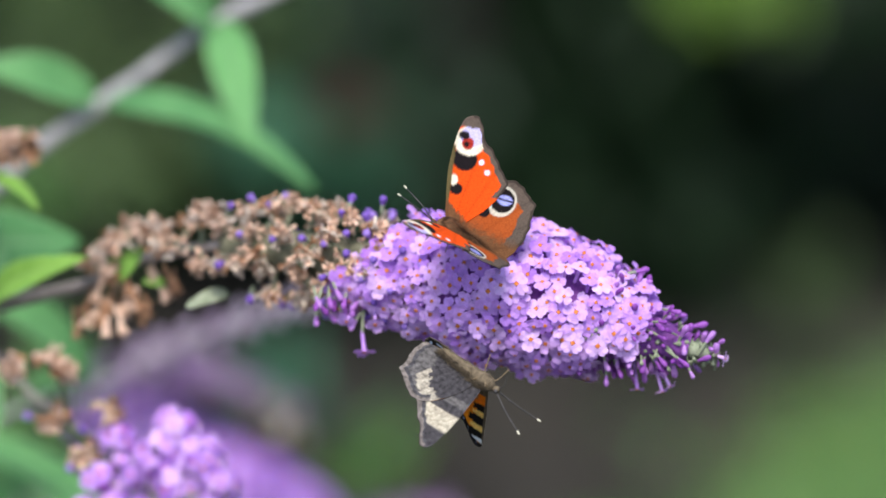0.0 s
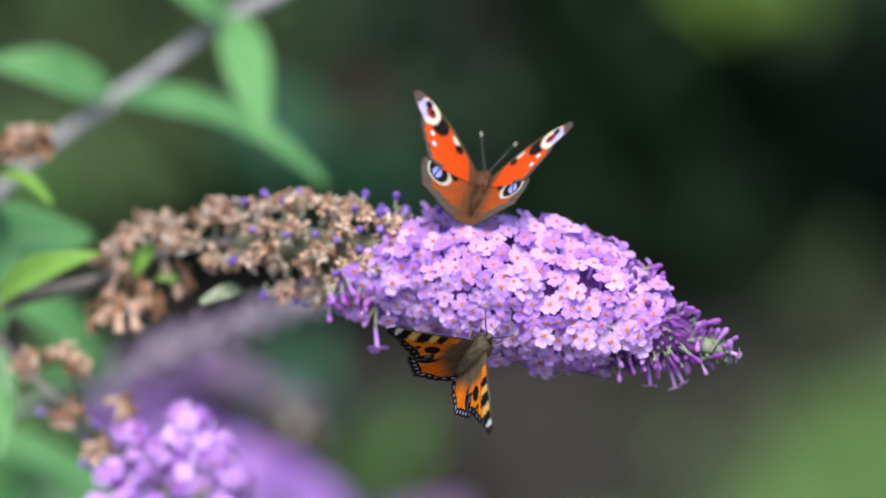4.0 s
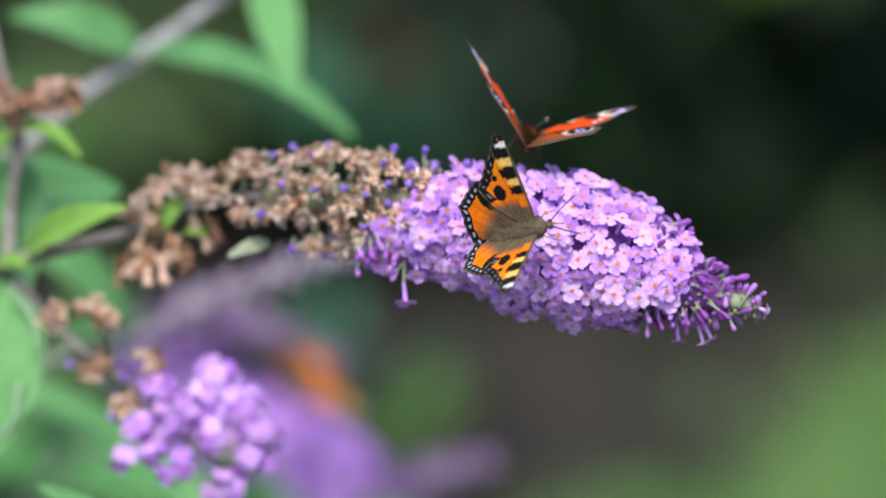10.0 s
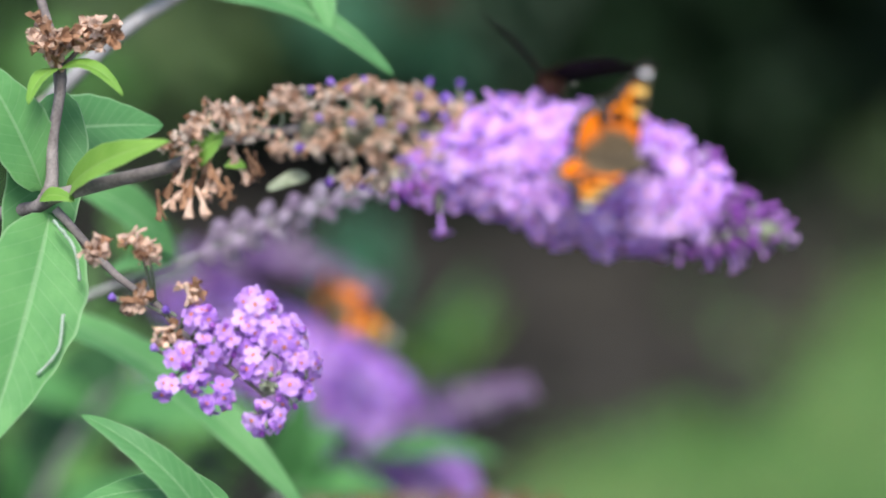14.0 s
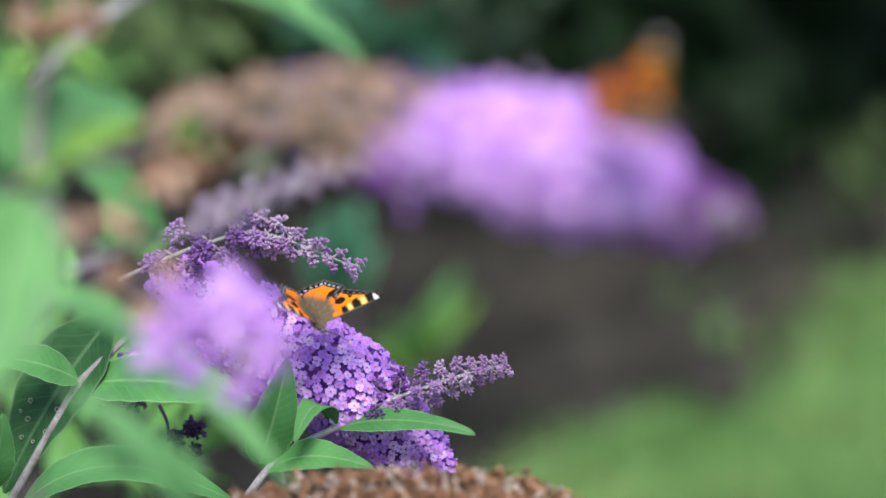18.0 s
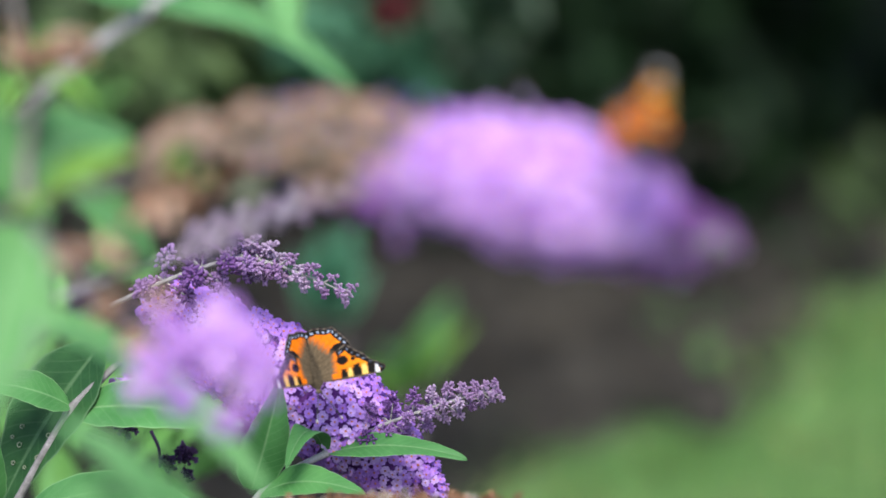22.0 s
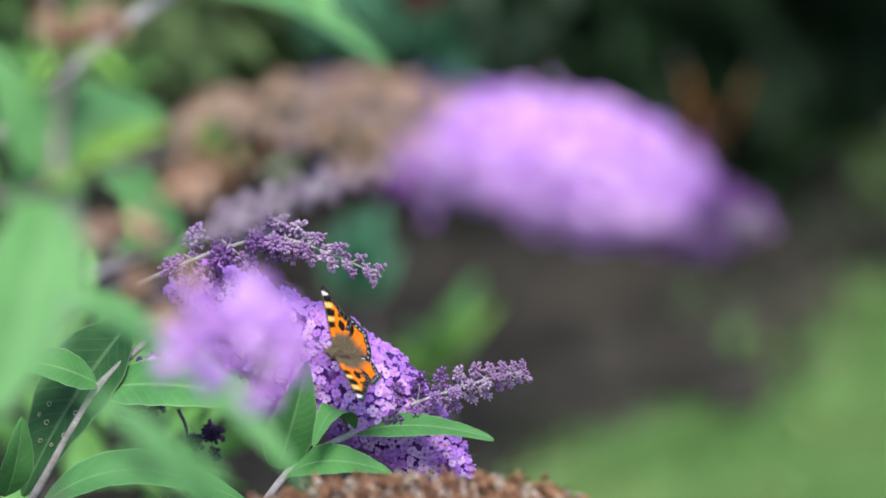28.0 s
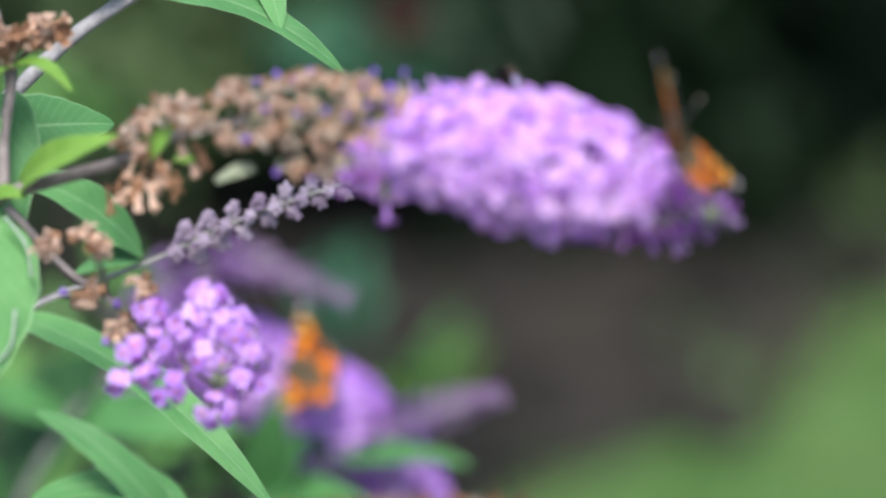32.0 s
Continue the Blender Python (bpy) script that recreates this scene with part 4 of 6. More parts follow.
def near_stems():
    # thick stem with three long leaves
    thick, _ = leafy("thick grey stem with long green leaves", [(-0.1362, 1.4520, 0.8983), (-0.1158, 1.4577, 0.9164), (-0.0966, 1.4665, 0.9280), (-0.0610, 1.4790, 0.9510), (-0.0381, 1.4872, 0.9608), (-0.0073, 1.4987, 0.9808)],
          [((-0.0958, 1.4669, 0.9289), (-0.0310, 1.4347, 0.9114), (0.35, -0.5, 0.8), 0.0115, 0.27, 0.2, LEAF, "long drooping green leaf"),
           ((-0.0967, 1.4678, 0.9286), (-0.1353, 1.4558, 0.9430), (0.0, -0.65, 0.75), 0.0125, 0.25, 0.3, LEAF, ""),
           ((-0.0602, 1.4791, 0.9515), (-0.0497, 1.4385, 0.9231), (0.1, -0.9, 0.4), 0.0122, 0.1, 0.3, LEAF, "green leaf hanging straight down"),
           ((-0.0610, 1.4789, 0.9506), (-0.0847, 1.4637, 0.9687), (-0.2, -0.7, 0.7), 0.014, 0.2, 0.3, LEAF, "")],
          0.0024, 0.0019, FELT, ((0.42, 0.35), (0.68, 0.35)), 3)
    # thin upright stem at the fork with dry flower heads and its two broad leaves
    th, o = leafy("upright grey twig with dry flower heads and broad leaves", [shallow(p) for p in [(-0.1663, 1.4104, 0.8724), (-0.1445, 1.3942, 0.8814), (-0.1314, 1.3816, 0.8900), (-0.1298, 1.3875, 0.9069), (-0.1273, 1.3900, 0.9257), (-0.1329, 1.3971, 0.9464), (-0.1365, 1.4029, 0.9633)]],
          [(shallow(b), shallow(e), *more) for b, e, *more in [((-0.1334, 1.3859, 0.8911), (-0.1517, 1.3828, 0.9337), (0.5, -0.8, 0.35), 0.017, 0.15, 0.25, LEAF, "broad green leaf"),
           ((-0.1309, 1.3801, 0.8854), (-0.1460, 1.3197, 0.8356), (0.35, -0.85, 0.4), 0.0275, 0.12, 0.2, LEAF, "broad green leaf with a pale torn edge"),
           ((-0.1390, 1.4284, 0.8953), (-0.1018, 1.4484, 0.8908), (0.1, -0.75, 0.65), 0.017, 0.1, 0.2, LEAF, "green leaf"),
           ((-0.1271, 1.3868, 0.9275), (-0.1077, 1.3705, 0.9250), (0.4, -0.5, 0.8), 0.0045, 0.45, 0.3, LEAF_LIME, "small slim leaf"),
           ((-0.1276, 1.3869, 0.9278), (-0.1349, 1.3694, 0.9228), (-0.4, -0.5, 0.8), 0.0045, 0.3, 0.3, LEAF_LIME, "small slim leaf"),
           ((-0.1330, 1.3780, 0.8909), (-0.1225, 1.3691, 0.8932), (0, -0.6, 0.8), 0.004, 0.3, 0.3, LEAF_LIME, "")]],
          0.0022, 0.0012, STEM, ((0.34, 0.5), (0.66, 0.3)), 13)
    rs = random.Random(51)
    dried = [dried_mesh("dried_floret", rs.uniform(0.005, 0.008), rs.uniform(0.001, 0.0015), BROWN if k % 3 else RUST, 110 + k) for k in range(6)]
    for c0, n, spr in (((-0.1294, 1.3848, 0.9391), 26, 0.0075), ((-0.1162, 1.3851, 0.9395), 24, 0.0065), ((-0.1275, 1.3865, 0.9324), 8, 0.004)):
        c = shallow(c0) - o
        v, f = tube([shallow((-0.1273, 1.3903, 0.9265)) - o, c.lerp(shallow((-0.1273, 1.3903, 0.9265)) - o, 0.4), c], 0.0008, 0.0005, 4, 5)
        part("dry_stalk", mesh_of("dry_stalk", v, f, [STEM]), th)
        for k in range(n):
            d = Vector((rs.gauss(0, 1), rs.gauss(0, 1), rs.gauss(0, 1.2))).normalized()
            part("dried_floret", rs.choice(dried), th, m=aimed(c + d * spr * rs.uniform(0.5, 1.1), d + Vector((0, 0, 0.3)), rs, 0.4))
    # pale felt along the torn edge of the broad leaf
    edge = [shallow(p) - o for p in ((-0.1286, 1.3673, 0.8880), (-0.1224, 1.3612, 0.8816), (-0.1205, 1.3546, 0.8737), (-0.1248, 1.3462, 0.8665), (-0.1260, 1.3394, 0.8579), (-0.1317, 1.3336, 0.8527))]
    for piece in (edge[:3], edge[3:]):
        v, f = tube(piece, 0.00055, 0.0004, 20, 7, 0.8)
        part("torn_edge", mesh_of("torn_edge", v, f, [LEAF_FELT]), th, "pale felted torn edge of the leaf")
    # lower leaves
    low, _ = leafy("green leaves rising from below", [shallow(p) for p in [(-0.1341, 1.3583, 0.7837), (-0.1312, 1.3558, 0.7918), (-0.1292, 1.3536, 0.8006)]],
          [(shallow(b), shallow(e), *more) for b, e, *more in [((-0.0799, 1.3317, 0.7967), (-0.1198, 1.3354, 0.8395), (0.25, -0.6, 0.75), 0.0105, 0.4, 0.25, LEAF, "arched green leaf"),
           ((-0.0773, 1.3460, 0.8074), (-0.1218, 1.3362, 0.8112), (0, -0.5, 0.85), 0.011, 0.3, 0.25, LEAF, ""),
           ((-0.1287, 1.4138, 0.9128), (-0.1440, 1.3806, 0.8475), (0.2, -0.85, 0.4), 0.02, 0.1, 0.2, LEAF, "")]],
          0.0016, 0.0012, STEM, (), 23)
    for ob in (thick, th, low):
        set_off(ob, NEAR_AT)


HOLES = ((0.45, 0.55, 0.0008), (0.3, 0.63, 0.0009), (0.6, 0.62, 0.0006), (0.25, 0.72, 0.0007), (-0.4, 0.5, 0.0008), (-0.55, 0.62, 0.0009), (-0.3, 0.7, 0.0006))


def far_stems():
    # stem with dark leaves beside the far spike
    th, o = leafy("pale stem with paired dark green leaves", [(-0.1914, 1.8207, 0.5910), (-0.1778, 1.8234, 0.6137), (-0.1632, 1.8270, 0.6393), (-0.1529, 1.8326, 0.6552), (-0.1403, 1.8368, 0.6672), (-0.1328, 1.8439, 0.6721)],
          [((-0.1409, 1.8486, 0.6769), (-0.1831, 1.8326, 0.6099), (-0.4, -0.5, 0.75), 0.036, 0.1, 0.2, LEAF_DARK, "large dark leaf with insect holes"),
           ((-0.1529, 1.8330, 0.6565), (-0.1913, 1.8216, 0.6703), (0.0, -0.5, 0.85), 0.015, 0.2, 0.2, LEAF_MID, "dark green leaf"),
           ((-0.1512, 1.8326, 0.6552), (-0.0847, 1.8124, 0.6565), (0.1, -0.6, 0.75), 0.0205, 0.2, 0.2, LEAF_MID, "long green leaf"),
           ((-0.1751, 1.8186, 0.6101), (-0.0906, 1.7924, 0.6221), (0.0, -0.4, 0.9), 0.020, 0.45, 0.2, LEAF_MID, "broad green leaf"),
           ((-0.1873, 1.8093, 0.6192), (-0.1794, 1.8006, 0.6552), (0.5, -0.7, 0.5), 0.013, 0.1, 0.2, LEAF_MID, "")],
          0.0017, 0.0014, PALE_STEM, ((0.6, 0.4),), 33)
    blade = ((-0.1409, 1.8486, 0.6769), (-0.1831, 1.8326, 0.6099), (-0.4, -0.5, 0.75), 0.036, 0.1, 0.2)
    for u, v, r in HOLES:
        p, z = leaf_spot(*blade, u, v)
        ring = [Vector((math.cos(a) * r * 1.3, math.sin(a) * r, 0)) for a in np.linspace(0, 5.6, 9)]
        vs, fs = tube(ring, 0.00022, 0.00022, 16, 5, 0.3)
        part("hole_edge", mesh_of("hole_edge", vs, fs, [CALYX]), th, "pale dry edge of an insect hole", Matrix.Translation(p - o) @ frame_to(z))
    th, o = leafy("pale shoot with bright green leaves", [(-0.0894, 1.8087, 0.6151), (-0.0768, 1.8093, 0.6318), (-0.0640, 1.8074, 0.6414), (-0.0526, 1.8094, 0.6469), (-0.0435, 1.8114, 0.6526)],
          [((-0.0522, 1.8093, 0.6465), (0.0005, 1.7902, 0.6515), (0.0, -0.45, 0.9), 0.0105, 0.2, 0.15, LEAF_MID, "slim bright green leaf"),
           ((-0.0539, 1.8095, 0.6471), (-0.0679, 1.7887, 0.6486), (-0.3, -0.5, 0.8), 0.011, 0.9, 0.2, LEAF_MID, "small curled green leaf"),
           ((-0.0822, 1.8092, 0.6318), (-0.0707, 1.8038, 0.6773), (0.25, -0.9, 0.3), 0.0165, 0.1, 0.25, LEAF_MID, "upright green leaf"),
           ((-0.0783, 1.8085, 0.6297), (-0.0376, 1.7856, 0.6389), (0.0, -0.5, 0.85), 0.014, 0.3, 0.2, LEAF_MID, "green leaf")],
          0.0016, 0.0013, FELT, ((0.75, 0.4),), 43)
    # shrivelled dark flowers
    dark = thing("dry_flower_sprig", "shrivelled dark purple flowers on a thin sprig", "flower", (-0.1226, 1.8442, 0.6422))
    o = Vector(dark.location)
    rs = random.Random(61)
    v, f = tube([Vector(p) - o for p in ((-0.1226, 1.8442, 0.6422), (-0.1195, 1.8393, 0.6371), (-0.1189, 1.8349, 0.6305))], 0.0008, 0.0005, 8, 5)
    part("stem", mesh_of("stem", v, f, [DRYDARK]), dark)
    dried = [dried_mesh("dried_flower", 0.004, 0.0009, DRYDARK, 130 + k) for k in range(4)]
    for c0, n, spr in (((-0.1325, 1.8442, 0.6422), 14, 0.005), ((-0.1091, 1.8368, 0.6357), 34, 0.005), ((-0.1156, 1.8355, 0.6322), 20, 0.004), ((-0.1079, 1.8341, 0.6278), 8, 0.0025)):
        c = Vector(c0) - o
        for k in range(n):
            d = Vector((rs.gauss(0, 1), rs.gauss(0, 1), rs.gauss(0, 1))).normalized()
            part("dried_flower", rs.choice(dried), dark, m=aimed(c + d * spr * rs.uniform(0.4, 1), d, rs, 0.4))


def bush_canes():
    """Woody canes that carry the flowering shoots up from the soil."""
    foot = Vector((-0.42, 1.85, 0.0))
    bush = thing("butterfly_bush", "clump of grey-brown woody canes rising from the soil", "shrub", foot)
    for k, way in enumerate((((-0.2174, 1.4053, 0.8307), (-0.1771, 1.3893, 0.8752), (-0.1659, 1.4098, 0.8728)), ((-0.2186, 1.4611, 0.8268), (-0.1685, 1.4440, 0.8724), (-0.1359, 1.4521, 0.8986)), ((-0.2958, 1.7773, 0.4368), (-0.2373, 1.7960, 0.5203), (-0.1909, 1.8210, 0.5918)),
                             ((-0.2143, 1.6610, 0.4964), (-0.1202, 1.6704, 0.5828), (-0.0869, 1.6849, 0.6547)), ((-0.1966, 1.3423, 0.6471), (-0.1438, 1.3417, 0.7356), (-0.1339, 1.3585, 0.7843)), ((-0.1934, 1.7547, 0.4608), (-0.1088, 1.7887, 0.5575), (-0.0889, 1.8089, 0.6155)))):
        low = Vector((0.03 * math.cos(k * 1.1), 0.03 * math.sin(k * 1.1), 0))
        pts = [low, low + Vector((0.02 * (k - 2.5), 0.01 * k, 0.18))] + [(shallow(p) if k in (0, 4) else Vector(p)) - foot + (NEAR_AT if k in (0, 1, 4) else Vector()) for p in way]
        stem_part("cane", pts, 0.007, 0.0022, STEM, bush, "", 50)


def build_background():
    # low shrubs, and the hedge behind the bed with shade put into its leaf colour
    foliage("hedge", "hedge behind the garden bed, shade put into its leaf colour", [(-1.2, 1.5, 3.92, 4.4, 0.0, 1.2)], HEDGE, 26000, 0.034, 71)
    foliage("hedge", "dense hedge closing the garden, coloured dark as in shade", [(-6, 6, 4.9, 5.6, 0.0, 2.2)], HEDGE, 14000, 0.09, 72)

    def clump(name, label, c, half, material, count, size, seed, gaps=-0.12):
        return foliage(name, label, [(c[0] - half[0], c[0] + half[0], c[1] - half[1], c[1] + half[1], c[2] - half[2], c[2] + half[2])], material, count, size, seed, category="shrub", gaps=gaps, rounded=True)
    twigs = Pile()
    # how lit or shaded each shrub looks is set by its leaf colour
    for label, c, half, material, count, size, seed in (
            ("leafy green shrub, soft light put into its leaf colour", (-0.2257, 2.6156, 0.5044), (0.1, 0.1, 0.08), HEDGE_LIT_TONE, 150, 0.018, 73),
            ("leafy green shrub, soft light put into its leaf colour", (-0.2332, 2.4302, 0.4268), (0.13, 0.12, 0.13), HEDGE_LIT_TONE, 220, 0.018, 76),
            ("bright green leaves of a shrub", (-0.2144, 2.6217, 0.5218), (0.055, 0.05, 0.042), HEDGE_LIT_TONE, 130, 0.016, 82),
            ("bright green leaves of a shrub", (-0.2489, 2.7719, 0.4984), (0.05, 0.05, 0.045), HEDGE_LIT_TONE, 120, 0.016, 83),
            ("olive-green leaves of a shrub", (-0.2108, 2.8722, 0.4819), (0.06, 0.05, 0.045), HEDGE_HALF_LIT_TONE, 150, 0.016, 84),
            ("olive-green leaves of a shrub", (-0.173, 2.9749, 0.4729), (0.06, 0.05, 0.035), HEDGE_HALF_LIT_TONE, 130, 0.016, 85),
            ("green shrub leaves coloured as half shaded", (-0.1905, 3.1625, 0.4024), (0.14, 0.12, 0.08), HEDGE_HALF_LIT_TONE, 420, 0.010, 74),
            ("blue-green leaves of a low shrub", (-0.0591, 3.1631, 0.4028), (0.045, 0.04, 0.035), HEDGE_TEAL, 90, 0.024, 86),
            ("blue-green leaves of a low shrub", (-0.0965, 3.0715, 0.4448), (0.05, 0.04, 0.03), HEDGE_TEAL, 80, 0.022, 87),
            ("blue-green leaves of a low shrub", (0.0182, 3.173, 0.4307), (0.05, 0.04, 0.025), HEDGE_DIM_TONE, 90, 0.022, 88),
            ("green leaves low in the bush", (-0.1606, 2.1455, 0.5177), (0.06, 0.05, 0.06), HEDGE_LIT_TONE, 110, 0.016, 89),
            ("lime tip of a hedge shoot, sunlight put into its colour", (0.2139, 3.4865, 0.4371), (0.052, 0.035, 0.040), HEDGE_LIME, 900, 0.010, 75),
            ("blue-green shrub coloured as half shaded", (-0.055, 3.2731, 0.4228), (0.12, 0.1, 0.11), HEDGE_DIM_TONE, 600, 0.018, 77),
            ("olive-green shrub coloured as half shaded", (-0.2256, 3.1845, 0.4711), (0.19, 0.12, 0.15), HEDGE_HALF_LIT_TONE, 1300, 0.018, 80),
            ("dull green leaves by the hedge, coloured as half shaded", (0.312, 3.80, 0.115), (0.040, 0.05, 0.065), HEDGE_HALF_LIT_TONE, 170, 0.014, 92),
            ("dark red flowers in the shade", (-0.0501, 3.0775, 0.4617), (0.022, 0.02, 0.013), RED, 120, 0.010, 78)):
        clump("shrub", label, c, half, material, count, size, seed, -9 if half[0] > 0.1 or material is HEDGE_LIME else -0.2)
        for k in range(4):
            top = Vector(c) + Vector((half[0] * 0.4 * math.cos(k * 1.7), half[1] * 0.4 * math.sin(k * 1.7), 0))
            foot = (c[0] + 0.01 * k, c[1] + 0.06, -0.02) if c[1] < 2.9 else (c[0] + 0.01 * k, 3.98, c[2] * 0.75)
            v, f = tube([foot, Vector(foot).lerp(top, 0.5) + Vector((0, 0, 0.01)), top], 0.003, 0.0012, 8, 5)
            twigs.add(v, f, Matrix.Identity(4))
    tagged(new("shrub_twigs", twigs.mesh("shrub_twigs", [TWIG])), "thin dark twigs under the shrubs", "shrub", kind="stuff")
    th = thing("bedding_plant", "green broad-leaved plant in the soil", "plant", (-0.0359, 2.9981, 0.2284))
    o = Vector(th.location)
    for k, (b, tip, w) in enumerate((((-0.0421, 3.1880, 0.1658), (-0.0117, 3.1608, 0.2397), 0.018), ((-0.0421, 3.1861, 0.1604), (-0.0317, 3.1063, 0.2353), 0.016), ((-0.0421, 3.1861, 0.1604), (-0.0583, 3.1495, 0.2079), 0.016), ((-0.0421, 3.1855, 0.1587), (-0.0770, 3.1432, 0.1902), 0.018), ((-0.0364, 3.1856, 0.1587), (-0.0169, 3.1004, 0.2179), 0.014), ((-0.0402, 3.1868, 0.1622), (0.0014, 3.1548, 0.2220), 0.012))):
        part("leaf", leaf_mesh("leaf", Vector(b) - o, Vector(tip) - o, (0.1, -0.8, 0.6), w, 0.2, 0.2, 0, LEAF_LIME if k % 2 else LEAF, 200 + k), th)
    stem_part("stalk", [(0, 0, 0), (0.004, 0.012, -o.z * 0.5), (0.006, 0.02, -o.z - 0.03)], 0.002, 0.0025, STEM, th)
    th = thing("bedding_plant", "blue-green leaf behind the flowers", "plant", (-0.0832, 3.1034, 0.2284))
    o = Vector(th.location)
    for k, (b, tip, w) in enumerate((((-0.0906, 3.1082, 0.2423), (-0.0948, 3.0793, 0.3121), 0.022), ((-0.0906, 3.1082, 0.2423), (-0.0733, 3.0908, 0.3141), 0.020), ((-0.0943, 3.1081, 0.2423), (-0.1121, 3.1023, 0.2870), 0.018), ((-0.0869, 3.1082, 0.2423), (-0.0645, 3.0991, 0.2767), 0.016), ((-0.0906, 3.1082, 0.2423), (-0.0808, 3.0280, 0.3162), 0.018))):
        part("leaf", leaf_mesh("leaf", Vector(b) - o, Vector(tip) - o, (0.0, -0.85, 0.5), w, 0.1, 0.2, 0, LEAF_TEAL, 210 + k), th)
    stem_part("stalk", [(0, 0, 0), (0.004, 0.012, -o.z * 0.5), (0.006, 0.02, -o.z - 0.03)], 0.002, 0.0025, STEM, th)


# ---- butterflies (y points to the head, z up from the back) ----
def closed_line(pts, n):
    p = [Vector((*q, 0)) for q in pts]
    k = len(p)
    out = []
    for i in range(n):
        x = i / n * k
        j, u = int(x), x - int(x)
        a, b, c, d = p[(j - 1) % k], p[j % k], p[(j + 1) % k], p[(j + 2) % k]
        q = 0.5 * (2 * b + (c - a) * u + (2 * a - 5 * b + 4 * c - d) * u * u + (3 * b - a - 3 * c + d) * u ** 3)
        out.append((q.x, q.y, x))
    return out


FORE = {"tortoiseshell": [(0, 1.5), (5, 6), (10, 10), (15, 13.5), (18.5, 15.8), (20.6, 16.2), (21.8, 14.8), (20.9, 12), (19.6, 9), (19.4, 6), (18.4, 3), (17.6, 0), (16.6, -2.4), (11, -3.2), (5, -2.6), (0, -1.5)],
        "peacock": [(0, 1.5), (5, 7), (11, 12.8), (17, 17), (22, 19.8), (25.2, 20.6), (28.0, 18.6), (27.0, 15.2), (24.8, 12), (24.6, 8.4), (23.4, 4.4), (22.2, 0.8), (20.8, -2.6), (13, -3.8), (6, -3), (0, -1.5)]}
HIND = {"tortoiseshell": [(0, 1), (6, 1.6), (12, 1), (16, -0.8), (17.4, -3.4), (17, -6.2), (16.4, -8.6), (15.6, -11), (15, -13), (12.6, -13.8), (10.4, -15.4), (8, -16.6), (5, -17.2), (2.6, -16.6), (1, -12.5), (0.2, -6), (0, -1)],
        "peacock": [(0, 1), (7, 2), (15, 1.4), (20.4, -0.8), (22.8, -3.6), (23.0, -6.8), (22.2, -9.8), (21.6, -12.8), (18.2, -14.4), (15.2, -16.2), (11.2, -17.4), (6.6, -17.6), (3, -16.8), (1, -13), (0.2, -7), (0, -1)]}
MARGIN = {"fore": (6, 12), "hind": (3, 13)}
SWEEP = {"tortoiseshell": {"fore": -33.0, "hind": -20.0}, "peacock": {"fore": -20.0, "hind": -14.0}}
FAN = {"fore": (9.5, 4.0), "hind": (7.5, -6.5)}


def inside(x, y, cx, cy, rx, ry, turn=0.0):
    c, s = math.cos(turn), math.sin(turn)
    u, v = (x - cx) * c + (y - cy) * s, -(x - cx) * s + (y - cy) * c
    return (u / rx) ** 2 + (v / ry) ** 2


def tortoiseshell_top(wing, x, y, edge, idx, n):
    orange, amber = (0.95, 0.215, 0.008), (0.97, 0.30, 0.012)
    black, yellow, white, fur = (0.012, 0.010, 0.009), (0.95, 0.58, 0.15), (0.85, 0.85, 0.85), (0.15, 0.11, 0.065)
    m0, m1 = MARGIN[wing]
    on_margin = m0 - 0.6 <= idx <= m1 + 0.8
    streak = 0.5 + 0.3 * math.sin(38 * math.atan2(y + 3, x + 4)) + 0.5 * n
    if wing == "fore":
        ax, dn = x * 0.79 + y * 0.61, -x * 0.61 + y * 0.79
        c = tuple(a + (b - a) * min(max((ax - 8) / 10, 0), 1) for a, b in zip(orange, amber))
        w = 0.35 * n
        for a0, a1, lim, col in ((8.6, 11.4, -2.4, black), (11.4, 13.4, -2.6, yellow), (13.4, 17.0, -3.6, black), (17.0, 19.4, -3.2, yellow), (19.4, 22.6, -4.2, black), (22.4, 24.0, -2.4, white)):
            mid = (a0 + a1) / 2
            if abs(ax - mid + w) < (a1 - a0) / 2 * (1.0 if dn > lim + 1.2 else 0.7) and dn > lim + w:
                c = col
        if inside(ax, dn, 9.9, -6.0, 2.3, 1.9) < 1 + 0.3 * n:
            c = black
        if inside(ax, dn, 14.2, -6.0, 0.9, 0.9) < 1 or inside(ax, dn, 16.0, -6.6, 0.9, 0.9) < 1:
            c = black
        if dn > 1.0 and ax < 24:
            c = (0.12, 0.09, 0.06)
        if not (ax > 5 and dn > -1.2):
            k = min(max((7.2 + 1.2 * streak - ax) / 2.4, 0), 1)
            c = tuple(a + (v * (0.75 + 0.5 * streak) - a) * k for a, v in zip(c, fur))
        if ax > 24.2:
            c = black
    else:
        c = amber if x + y > 6 else orange
        if inside(x, y, 11.8, -3.0, 4.4, 3.4) < 1 + 0.2 * n:
            c = black
        if inside(x, y, 15.0, -1.6, 2.2, 2.6) < 1:
            c = yellow if n > -0.1 else amber
        k = min(max((9.4 + 1.4 * streak - (x * 0.8 - y * 0.30)) / 3.2, 0), 1)
        c = tuple(a + (v * (0.7 + 0.55 * streak) - a) * k for a, v in zip(c, fur))
    if on_margin and edge < 2.6 + 0.3 * n:
        c = black
        ph = idx - math.floor(idx)
        if 1.15 < edge < 1.95 and abs(ph - 0.5) < (0.24 if wing == "hind" else 0.15):
            c = (0.36, 0.43, 0.56) if wing == "hind" else (0.16, 0.18, 0.24)
        if edge < 0.55:
            c = (0.16, 0.13, 0.10) if ph < 0.5 else (0.05, 0.04, 0.035)
    return c


